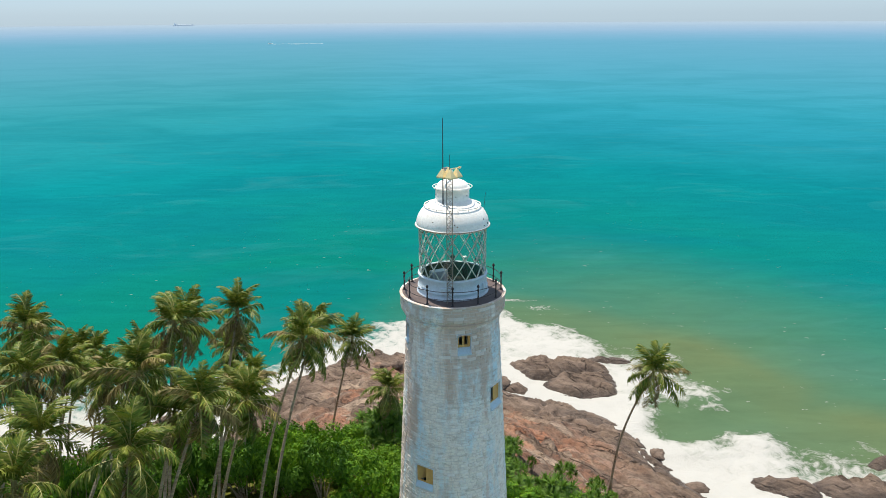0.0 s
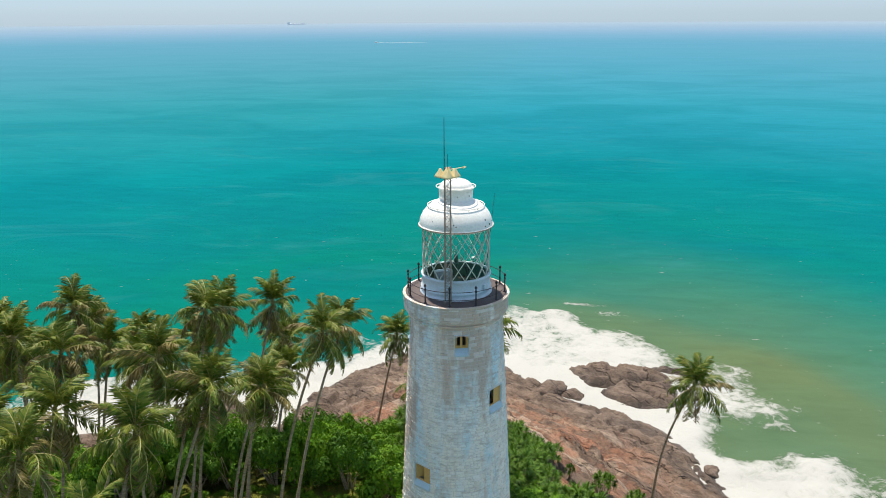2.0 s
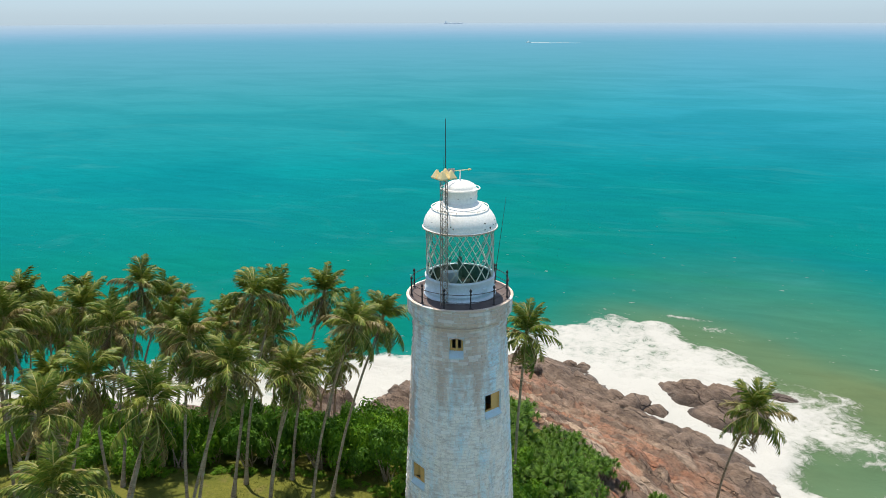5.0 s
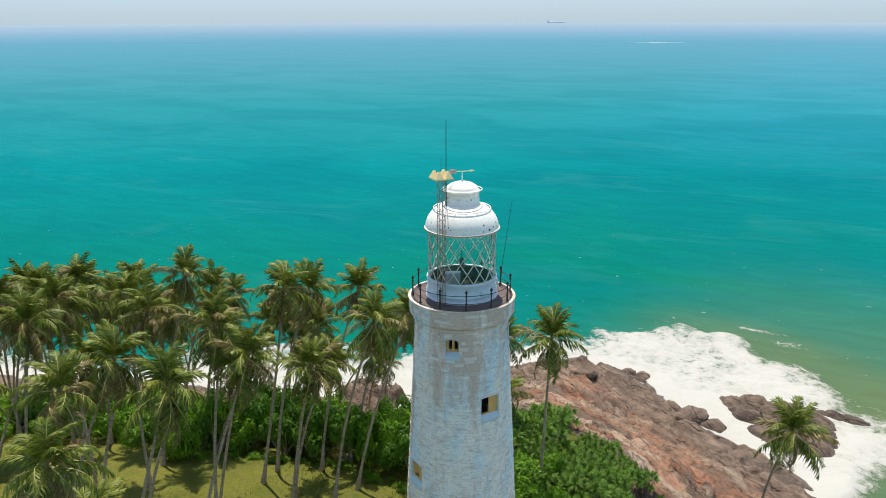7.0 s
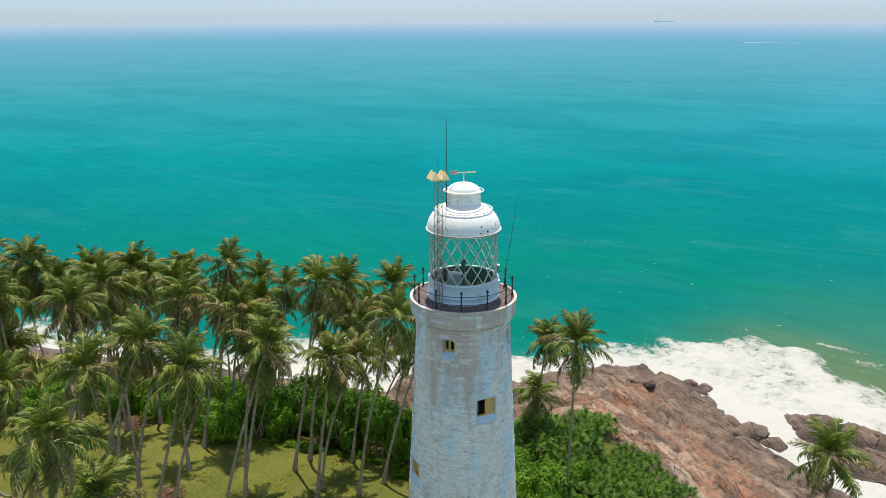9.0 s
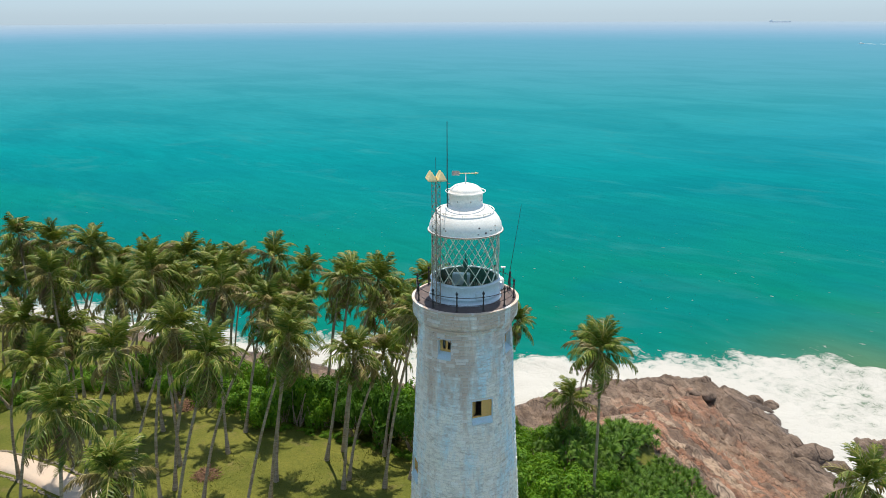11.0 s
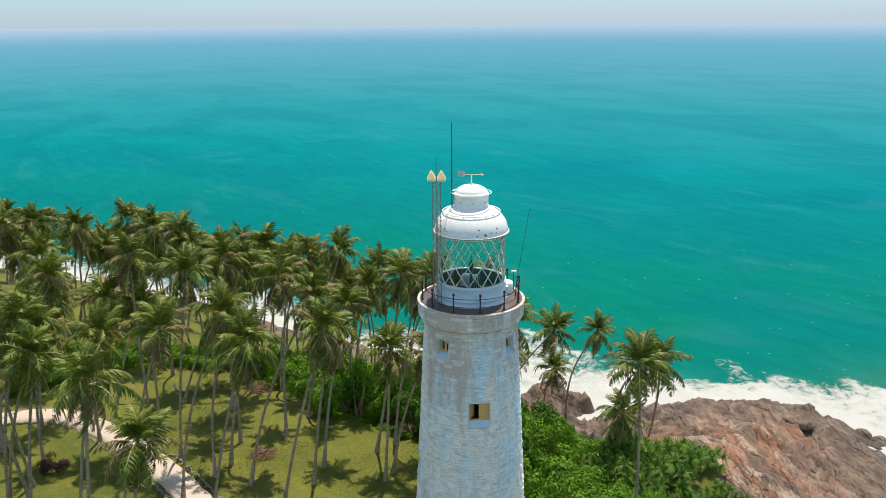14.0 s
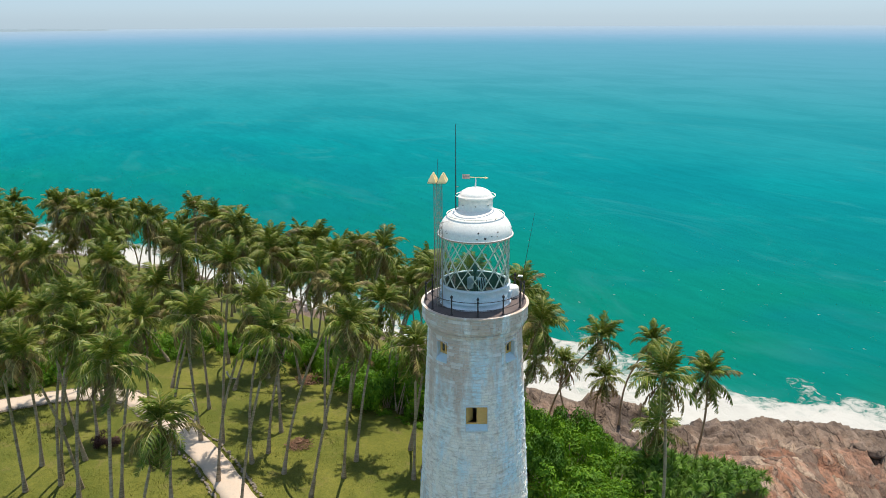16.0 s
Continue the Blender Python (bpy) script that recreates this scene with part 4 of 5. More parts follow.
def build_optic():
    o = thing("optic_stand", "dark green pedestal with a small rotating lamp inside the lantern", "lamp", at=(0, 0, DECK_Z + 0.28))
    part("pedestal", lathe([(0, 0), (0.62, 0), (0.62, 0.12), (0.30, 0.18), (0.10, 0.5), (0.08, 1.35), (0.17, 1.42), (0.17, 1.50), (0, 1.5)], 24), M_LENS, o, "", True)
    part("lamp_drum", lathe([(0, 1.5), (0.12, 1.52), (0.15, 1.66), (0.15, 1.9), (0.10, 2.0), (0.03, 2.05), (0.02, 2.5), (0, 2.51)], 20), M_LENS, o, "", True)
    b = bmesh.new()
    box(b, (1.1, 0.5, 0.75), pose(-0.9, 0.7, 0.38, 0, 0, 30), 0.04)
    part("machine_cabinet", b, M_BASEPAINT, o)
    b = bmesh.new()
    for k in range(5):
        tube(b, (0.9, -0.6 + k * 0.22, 0), (0.9 - 0.1 * k, -0.6 + k * 0.22, 1.2 + 0.1 * (k % 2)), 0.04)
    part("pipework", b, M_BLACK, o)
    part("dark_floor", lathe([(0, 0.004), (1.94, 0.004), (1.94, 0.02), (0, 0.02)], 48), M_DARK, o)
    part("inner_ring", lathe([(1.90, 0.02), (1.94, 0.02), (1.94, 0.93), (1.90, 0.93)], 48, True), M_LENS, o)


build_optic()


def build_vane():
    v = thing("weather_vane", "white weather vane with a broad tail plate", "weather vane", at=(0, 0, 45.84))
    b = bmesh.new()
    tube(b, (0, 0, -0.02), (0, 0, 0.62), 0.05, 0.035, 8)
    part("spindle", b, M_WHITE, v)
    arm = Vector((0.72, 0.69, 0)).normalized()
    b = bmesh.new()
    tube(b, -0.40 * arm + Vector((0, 0, 0.60)), 0.62 * arm + Vector((0, 0, 0.60)), 0.026, None, 8)
    part("arm", b, M_CREAM, v)
    b = bmesh.new()
    bmesh.ops.create_cone(b, segments=8, radius1=0.085, radius2=0.0, depth=0.24, cap_ends=True)
    pt = part("pointer", b, M_CREAM, v)
    pt.matrix_local = Matrix.Translation(0.68 * arm + Vector((0, 0, 0.6))) @ arm.to_track_quat("Z", "Y").to_matrix().to_4x4()
    b = bmesh.new()
    box(b, (0.46, 0.02, 0.28), None, 0.006)
    tp = part("tail_plate", b, M_TAIL, v)
    tp.matrix_local = Matrix.Translation(-0.60 * arm + Vector((0, 0, 0.62))) @ pose(0, 0, 0, 0, 0, math.degrees(math.atan2(arm.y, arm.x)))


build_vane()


def build_lamp_mast():
    """Slim lattice mast in front of the lantern with four pyramid lamps."""
    x, y = -0.16, -2.52
    top = 46.38 - DECK_Z
    m = thing("lattice_mast", "slim rusty lattice mast carrying four cream pyramid lamps", "mast", at=(x, y, DECK_Z))
    w = 0.17
    feet = [(w, w), (-w, w), (-w, -w), (w, -w)]
    for fx, fy in feet:
        b = bmesh.new()
        tube(b, (fx, fy, 0), (fx, fy, top), 0.022, None, 6)
        part("leg", b, M_RUST, m)
    b = bmesh.new()
    z, k = 0.1, 0
    while z < top - 0.3:
        for i in range(4):
            p, q = feet[i], feet[(i + 1) % 4]
            if (k + i) % 2:
                p, q = q, p
            tube(b, (*p, z), (*q, z + 0.30), 0.011, None, 4)
            tube(b, (*p, z), (*q, z), 0.009, None, 4)
        z += 0.30
        k += 1
    part("lacing", b, M_RUST, m)
    b = bmesh.new()
    for s in (-1, 1):
        box(b, (0.80, 0.05, 0.05), pose(0, s * 0.22, top))
        box(b, (0.05, 0.80, 0.05), pose(s * 0.22, 0, top + 0.002))
    part("head_frame", b, M_RUST, m).rotation_euler = (0, 0, radians(52))
    lamp = None
    for sx in (-1, 1):
        for sy in (-1, 1):
            if lamp is None:
                b = bmesh.new()
                s = 0.25
                lo = [b.verts.new((u * s, v * s, 0.0)) for u, v in ((1, 1), (-1, 1), (-1, -1), (1, -1))]
                mid = [b.verts.new((u * s, v * s, 0.07)) for u, v in ((1, 1), (-1, 1), (-1, -1), (1, -1))]
                hi = [b.verts.new((u * 0.045, v * 0.045, 0.50)) for u, v in ((1, 1), (-1, 1), (-1, -1), (1, -1))]
                for A, B in ((lo, mid), (mid, hi)):
                    for i in range(4):
                        b.faces.new((A[i], A[(i + 1) % 4], B[(i + 1) % 4], B[i]))
                b.faces.new(lo[::-1])
                b.faces.new(hi)
                bmesh.ops.bevel(b, geom=[e for e in b.edges], offset=0.012, segments=2, affect="EDGES")
                lamp = link_mesh("pyramid_lamp", b, M_CREAM)
            o = part("pyramid_lamp", lamp, None, m, "cream pyramid-shaped lamp hood")
            o.matrix_local = pose(0, 0, top + 0.04, 0, 0, 52) @ pose(sx * 0.29, sy * 0.29, 0)
    b = bmesh.new()
    tube(b, (0, 0, top), (0, 0, top + 1.35), 0.012)
    part("spike", b, M_BLACK, m)
    for z in (1.3, 3.6, 5.2):
        b = bmesh.new()
        tube(b, (0, 0, z), (0, 0.55 + 0.25 * (z > 5), z), 0.014)
        part("stay", b, M_RUST, m)


build_lamp_mast()


def build_aerials():
    a = thing("whip_aerial", "tall dark whip aerial clamped beside the ventilator drum", "aerial", at=(-0.56, -1.05, 44.1))
    b = bmesh.new()
    tube(b, (0, 0, 0), (0, 0, 2.4), 0.036, 0.032, 8)
    tube(b, (0, 0, 2.4), (0, 0, 5.52), 0.028, 0.018, 8)
    part("rod", b, M_BLACK, a)
    b = bmesh.new()
    for z in (0.6, 1.8):
        tube(b, (0, 0, z), (0.08, 0.16, z), 0.02)
    part("clamp", b, M_RUST, a)
    a = thing("leaning_aerial", "thin grey leaning whip aerial on the gallery", "aerial", at=(1.65, 2.2, DECK_Z))
    b = bmesh.new()
    tube(b, (0, 0, 0), (0.08, 0.1, 1.3), 0.04, 0.035)
    part("mount", b, M_BLACK, a)
    b = bmesh.new()
    tube(b, (0.08, 0.1, 1.3), (0.48, 0.62, 5.6), 0.018, 0.01)
    part("rod", b, M_BLACK, a)
    a = thing("gallery_floodlight", "small white floodlight on a black bracket", "lamp", at=(0.79, 2.87, DECK_Z))
    b = bmesh.new()
    tube(b, (0, 0, 0), (0, 0, 1.22), 0.03)
    tube(b, (0, 0, 0.8), (0.2, -0.2, 1.18), 0.02)
    part("bracket", b, M_BLACK, a)
    b = bmesh.new()
    box(b, (0.3, 0.2, 0.09), pose(0, 0, 1.25, 0, 0, 40), 0.02)
    part("lamp_head", b, M_WHITE, a)


build_aerials()


# ---- plants ----
def frond_mesh(name, seed, rise, droop, hang, mat, length=4.3):
    """A palm frond along +x: a bent rib with two rows of leaflets."""
    q = random.Random(seed)
    v, f = [], []
    n = 12
    pts, ang = [Vector((0, 0, 0))], rise
    step = length / n
    sway = q.uniform(-0.45, 0.45)
    for i in range(n):
        t = i / n
        ang -= droop / n * (0.35 + 1.5 * t)
        pts.append(pts[-1] + Vector((math.cos(ang) * step, sway * step * t, math.sin(ang) * step)))
    for i, p in enumerate(pts):
        w = 0.042 * (1 - i / n) + 0.010
        v += [p + Vector((0, -w, 0)), p + Vector((0, 0, w * 0.8)), p + Vector((0, w, 0))]
        if i:
            o = 3 * i
            f += [(o - 3, o, o + 1, o - 2), (o - 2, o + 1, o + 2, o - 1), (o - 1, o + 2, o, o - 3)]
    m = 36
    for s in (-1, 1):
        for k in range(m):
            t = 0.16 + 0.84 * (k + q.uniform(0, 0.7)) / m
            i = min(n - 1, int(t * n))
            p = pts[i].lerp(pts[i + 1], t * n - i)
            d = (pts[i + 1] - pts[i]).normalized()
            ll = 1.02 * (math.sin(math.pi * min(1, 0.16 + t * 0.80)) ** 0.7) * q.uniform(0.5, 1.25)
            side = Vector((0, s, 0))
            fall = hang * q.uniform(0.2, 1.6)
            out = (side * math.cos(fall) + d * q.uniform(0.3, 0.85) + Vector((0, 0, -1)) * math.sin(fall)).normalized()
            out2 = (out + Vector((0, q.uniform(-0.25, 0.25), -0.75 - 0.6 * hang))).normalized()
            w = d * 0.050
            a, b = p + out * ll * 0.5, p + out * ll * 0.5 + out2 * ll * 0.5
            o = len(v)
            v += [p - w * 0.6, p + w * 0.6, a + w, a - w, b]
            f += [(o, o + 1, o + 2, o + 3), (o + 3, o + 2, o + 4)]
    me = raw_mesh(name, v, f, mat)
    me.materials.append(M_RIB if mat != M_FROND_DEAD else M_FROND_DEAD)
    me.polygons.foreach_set("material_index", [1] * (3 * n) + [0] * (len(f) - 3 * n))
    return me


FRESH = [frond_mesh("frond", 10 + k, radians(10), radians(44 + 18 * k), 0.45, M_FROND, 3.0) for k in range(4)]
MIDDLE = [frond_mesh("frond", 20 + k, radians(14), radians(80 + 14 * k), 0.85, M_FROND if k else M_FROND_OLD, 3.5) for k in range(4)]
LOW = [frond_mesh("frond", 30 + k, radians(6), radians(60 + 12 * k), 1.1, M_FROND_OLD if k > 1 else M_FROND, 3.7) for k in range(4)]
DEAD = [frond_mesh("dead_frond", 40 + k, radians(-45), radians(50 + 10 * k), 1.3, M_FROND_DEAD, 3.2) for k in range(3)]


def heart_mesh(seed):
    """Crown shaft with sheaths and a bunch of nuts."""
    q = random.Random(seed)
    bm = bmesh.new()
    tube(bm, (0, 0, -0.35), (0, 0, 0.7), 0.20, 0.10, 8)
    for k in range(11):
        a = q.uniform(0, 6.28)
        r = q.uniform(0.26, 0.42)
        bmesh.ops.create_icosphere(bm, subdivisions=1, radius=q.uniform(0.11, 0.15), matrix=Matrix.Translation((r * math.cos(a), r * math.sin(a), q.uniform(-0.5, 0.05))))
    return link_mesh("crown_heart", bm, M_FROND_OLD, True)


HEARTS = [heart_mesh(k) for k in range(3)]
prnd = random.Random(77)


def frond_poses(q, count, size):
    """Which frond and where, from the upright young ones to the hanging old ones."""
    out = []
    a = q.uniform(0, 6.28)
    for i in range(count):
        a += 2.3999 + q.uniform(-0.25, 0.25)
        t = i / (count - 1)
        if t < 0.30:
            me, el = q.choice(FRESH), 88 - 120 * t
        elif t < 0.60:
            me, el = q.choice(MIDDLE), 44 - 140 * (t - 0.30)
        elif t < 0.90 or q.random() < 0.35:
            me, el = q.choice(LOW), -12 - 190 * (t - 0.60)
        else:
            me, el = q.choice(DEAD), -8
        s = size * q.uniform(0.85, 1.1)
        out.append((me, Matrix.Translation((0, 0, 0.35 - 0.5 * t)) @ Matrix.Rotation(a, 4, "Z") @ Matrix.Rotation(radians(-(el + q.uniform(-16, 16))), 4, "Y") @ Matrix.Rotation(q.uniform(-0.6, 0.6), 4, "X") @ Matrix.Diagonal((s, s, s, 1))))
    return out


def joined_crown(seed):
    v, f, mats = [], [], []
    order = [M_FROND, M_FROND_OLD, M_FROND_DEAD, M_RIB]
    for me, m in frond_poses(random.Random(seed), 32, 1.06):
        o = len(v)
        v += [m @ p.co for p in me.vertices]
        f += [tuple(o + i for i in p.vertices) for p in me.polygons]
        mats += [order.index(me.materials[p.material_index]) for p in me.polygons]
    me = bpy.data.meshes.new("crown")
    me.from_pydata(v, [], f)
    for m in order:
        me.materials.append(m)
    me.polygons.foreach_set("material_index", mats)
    return me


CROWNS = [joined_crown(200 + k) for k in range(5)]


def palm(bx, by, cx, cy, cz, size=1.0, far=False):
    """A coconut palm with its foot at (bx, by) and its crown's heart at (cx, cy, cz)."""
    q = random.Random(int(bx * 131 + by * 977 + cz * 53))
    z0 = gz(bx, by) - 0.15
    cz -= 0.75
    tree = thing("coconut_palm", "tall coconut palm with a leaning grey trunk and arching green fronds" if cz - z0 > 11 else "short coconut palm with a leaning trunk among shrubs", "palm tree", "coconut palms on the island", (bx, by, z0))
    top = Vector((cx - bx, cy - by, cz - z0))
    bend = Vector((q.uniform(-0.5, 0.5), q.uniform(-0.5, 0.5), 0)) - Vector((top.x, top.y, 0)) * 0.16
    v, f = [], []
    n, k = 14, 8
    for i in range(n + 1):
        t = i / n
        c = top * t + bend * math.sin(math.pi * t)
        r = (0.130 - 0.042 * t + 0.13 * max(0, 1 - t * 9)) * (0.9 + 0.2 * size) * (1.0 + (0.05 if i % 2 else 0))
        for j in range(k):
            a = 2 * math.pi * j / k
            v.append(c + Vector((r * math.cos(a), r * math.sin(a), 0)))
        if i:
            o = i * k
            f += [(o - k + j, o - k + (j + 1) % k, o + (j + 1) % k, o + j) for j in range(k)]
    part("trunk", raw_mesh("trunk", v, f, M_BARK, True), None, tree)
    tilt = Matrix.Rotation(q.uniform(0, 6.28), 4, "Z")
    lean = Vector((top.x, top.y, top.z * 2.2)).to_track_quat("Z", "Y").to_matrix().to_4x4()
    if far:
        c = part("crown", CROWNS[q.randrange(5)], None, tree)
        s = size * q.uniform(0.9, 1.08)
        c.matrix_local = Matrix.Translation(top) @ lean @ tilt @ Matrix.Diagonal((s, s, s, 1))
        return tree
    c = part("crown", HEARTS[q.randrange(3)], None, tree)
    c.matrix_local = Matrix.Translation(top) @ lean
    for me, m in frond_poses(q, 32, size * 0.96):
        o = part(me.name.split(".")[0], me, None, c)
        o.matrix_local = m
    return tree


# palms along the lawn and above the thicket
palm(-34.5, 6.0, -33.5, 10.3, 32.5)
palm(-24.0, 8.0, -21.6, 9.8, 33.0)
palm(-24.2, 10.4, -21.9, 13.7, 31.7)
palm(-20.6, 12.6, -18.8, 17.3, 31.1)
palm(-16.2, 8.2, -11.3, 7.8, 32.6)
palm(-15.6, 11.0, -11.7, 14.4, 30.6)
palm(-26.0, -4.6, -20.6, -0.1, 33.4)
palm(-30.4, -4.6, -28.3, 0.7, 33.0)
palm(-21.1, -3.8, -16.1, -1.7, 32.4)
palm(-18.9, 5.6, -14.7, 3.7, 29.6)
palm(-22.4, 0.0, -18.6, 0.2, 30.4)
palm(-27.6, -10.4, -24.0, -6.6, 32.6)
palm(-21.5, -10.2, -18.5, -7.2, 31.9, 1.08)
palm(-26.0, -15.0, -22.2, -12.4, 33.2)
palm(-17.4, -19.5, -15.0, -16.9, 28.4, 1.05)
palm(-14.6, -21.4, -13.5, -19.9, 34.4, 1.0)
palm(-35.8, -22.8, -27.6, -20.6, 31.6)
palm(-31.5, -21.9, -31.3, -19.2, 32.0)
palm(-38.4, -20.4, -34.0, -22.0, 31.6)
palm(-35.5, -25.9, -28.6, -26.0, 31.4)
palm(-29.5, -18.6, -27.4, -15.7, 31.8)
palm(-39.0, 14.0, -37.1, 17.4, 28.4)
palm(-34.1, 11.5, -32.6, 13.2, 28.1)
palm(-42.5, 7.0, -40.3, 10.4, 30.4)
palm(-44.0, 4.1, -41.8, 1.2, 32.4)
palm(-32.0, 2.2, -35.5, 5.4, 31.6)
palm(-24.4, 2.2, -25.6, 6.0, 29.6)
palm(-19.7, 7.0, -17.2, 9.5, 27.0)
palm(-33.6, -2.1, -37.6, -0.6, 32.6)
palm(-29.4, -6.6, -31.0, -3.4, 29.6)
palm(-34.6, -8.0, -33.6, -6.0, 33.4)
palm(-35.8, -9.8, -38.6, -9.4, 34.4)
palm(-41.4, -18.8, -43.0, -15.6, 32.6)
palm(-35.0, -23.0, -31.0, -20.4, 33.0)
palm(-33.4, -21.4, -27.2, -24.4, 31.0)
palm(-39.5, -24.2, -36.2, -24.8, 31.6)
palm(-20.0, 18.0, -18.5, 19.4, 23.6, 0.9)
palm(-43.0, 14.8, -41.8, 16.1, 24.6)
# palms by the thicket and the rocks
palm(-0.8, 19.2, 0.6, 16.6, 29.9, 1.08)
palm(-15.0, 39.5, -11.5, 36.4, 20.4, 1.05)
palm(-7.6, 25.0, -6.4, 24.0, 20.4, 0.92)
palm(-34.0, 33.4, -24.0, 33.0, 20.8, 1.12)
palm(-33.4, 46.0, -28.0, 45.4, 16.2, 1.0)
palm(-33.0, 41.2, -29.4, 39.0, 12.2, 1.0)
palm(-39.7, 41.3, -38.1, 39.8, 10.4, 1.0)
palm(-44.2, 37.3, -40.4, 36.0, 14.8, 1.05)
palm(17.4, 29.8, 19.5, 23.6, 22.3, 1.15)
# grove further along the island
for bx, by, cx, cy, cz in ((-45.9, -3.4, -44.4, 6.7, 31.0), (-50, -9.6, -50.3, -0.5, 32.8), (-53.9, -1.7, -49.4, -0.2, 31.6), (-58, -8, -55.1, -20.3, 31.0), (-62, -2, -66.4, -1.3, 31.4), (-60, 3, -59.1, -0.4, 31.6),
                           (-66, -8, -67.9, -7.0, 31.0), (-72, -12, -73.9, -14.2, 31.0), (-76, -20, -80.4, -16.4, 31.0), (-74, -9, -74.3, -10.6, 31.0), (-72, -24, -76.4, -22.2, 30.0)):
    palm(bx, by, cx, cy, cz, 1.0, True)
placed = [(o.location.x, o.location.y) for o in scene.objects if o.name.startswith("coconut_palm")]
tries = 0
while len(placed) < 185 and tries < 9000:
    tries += 1
    x, y = prnd.uniform(-128, -30), prnd.uniform(-42, 34)
    g, d = ground_z(np.array([x]), np.array([y]))
    if d[0] < (7 if x > -58 else 3.5) or g[0] < 2.5 or (x > -40 and y < 26) or (x > -45 and y < -14):
        continue
    if min((x - a) ** 2 + (y - b) ** 2 for a, b in placed) < (4.5 if x > -62 else 5.0) ** 2:
        continue
    if abs(x + 55) < 3.5 and y < -12:
        continue
    placed.append((x, y))
    palm(x, y, x + prnd.uniform(-2.5, 4.0), y + prnd.uniform(-2, 4.5), g[0] + prnd.uniform(13.8, 17.0) * (1.0 if x > -62 else 0.79), 1.0 if x > -62 else 0.92, True)


def shrub_mesh(seed, leaves=3000):
    """A mound of broad leaves in lumps, with twigs inside."""
    q = random.Random(seed)
    v, f = [], []
    # tall kind, leaf colour darkened as palm shade: leaves high over bare shaded stems
    low, top, thick, n_lumps = (0.5, 1.7, 1.0, 11) if seed < 400 else (1.05, 1.95, 0.72, 13)
    lumps = [(Vector((q.uniform(-1.5, 1.5), q.uniform(-1.5, 1.5), q.uniform(low, top))), q.uniform(0.5 * thick, thick)) for _ in range(n_lumps)]
    for _ in range(leaves):
        c, r = q.choice(lumps)
        n = Vector((q.gauss(0, 1), q.gauss(0, 1), q.gauss(0.35, 0.9))).normalized()
        p = c + n * r * q.uniform(0.72, 1.04) + Vector((0, 0, 0.08 * math.sin(9 * n.x)))
        if p.z < 0.05:
            continue
        t = n.orthogonal().normalized()
        t = (Matrix.Rotation(q.uniform(0, 6.28), 3, n) @ t + n * q.uniform(-0.3, 0.5)).normalized()
        b = n.cross(t).normalized()
        s = q.uniform(0.10, 0.21)
        o = len(v)
        v += [p - t * s * 0.2, p + t * s * 0.5 + b * s * 0.38, p + t * s * 1.15 - n * s * 0.25, p + t * s * 0.5 - b * s * 0.38]
        f += [(o, o + 1, o + 2, o + 3)]
    return raw_mesh("foliage", v, f, M_SHRUB if seed < 400 else M_SHRUB_SHADED)


def twig_mesh(seed):
    q = random.Random(seed)
    bm = bmesh.new()
    for _ in range(7):
        a = Vector((q.uniform(-0.3, 0.3), q.uniform(-0.3, 0.3), -0.1))
        b = Vector((q.uniform(-1.2, 1.2), q.uniform(-1.2, 1.2), q.uniform(0.9, 1.7)))
        tube(bm, a, b, 0.06, 0.02, 5)
    return link_mesh("stem_clump", bm, M_BARK)


SHRUBS = [shrub_mesh(300 + k) for k in range(6)]
SHADED_SHRUBS = [shrub_mesh(400 + k) for k in range(4)]
TWIGS = [twig_mesh(320 + k) for k in range(3)]
srnd = random.Random(31)


def shrub(x, y, size, high=1.0, dark=False):
    t = thing("shrub", "tall green broad-leaved shrub behind the palms, darkened for their shade" if dark else "dense bright green broad-leaved shrub", "shrub", "shrub thicket above the rocks", (x, y, gz(x, y) - 0.25))
    s = (size, size, size * high)
    a = srnd.uniform(0, 360)
    for me, nm in (((SHADED_SHRUBS[srnd.randrange(4)] if dark else SHRUBS[srnd.randrange(6)]), "foliage"), (TWIGS[srnd.randrange(3)], "stem_clump")):
        o = part(nm, me, None, t)
        o.matrix_local = pose(0, 0, 0, 0, 0, a) @ Matrix.Diagonal((*s, 1))


THICKET = [(-62, -30), (-66, -12), (-62, 0), (-52, 12), (-44, 22), (-32, 28.5), (-24, 32), (-17, 31), (-11, 31), (-8, 34.5), (-3, 35), (1.5, 31), (3.5, 26), (7, 21.5), (16, 18.5), (25, 18), (26, 8), (10, 6), (1, 9.5), (-8, 12.3), (-14, 14.2), (-22, 14.0), (-27, 12.4),
           (-33, 9.2), (-40, 8.6), (-50, 5), (-59, -1), (-59.5, -9), (-60, -25)]


def fill_thicket():
    spots = []
    for _ in range(5000):
        x, y = srnd.uniform(-66, 26), srnd.uniform(-30, 36)
        s = srnd.uniform(0.95, 1.6)
        if all((x - p) ** 2 + (y - w) ** 2 > (1.15 * s + 0.35) ** 2 for p, w in spots) and outline_distance(np.array([x]), np.array([y]), THICKET)[0] > 0.3:
            spots.append((x, y))
            if y > 21 and x > -11 or (y > 27 and x > -30) or (y > 15 and x > -1.5):
                screw_pine(x, y, s * srnd.uniform(0.65, 1.0), srnd.uniform(0.6, 1.15))
            else:
                tall = 1.6 if -34 < x < -11 and y < 26 else 1.1
                shrub(x, y, s, srnd.uniform(0.75, 1.15) * tall, tall > 1.5 and srnd.random() < (0.85 if x < -19 or y < 17 else 0.25))


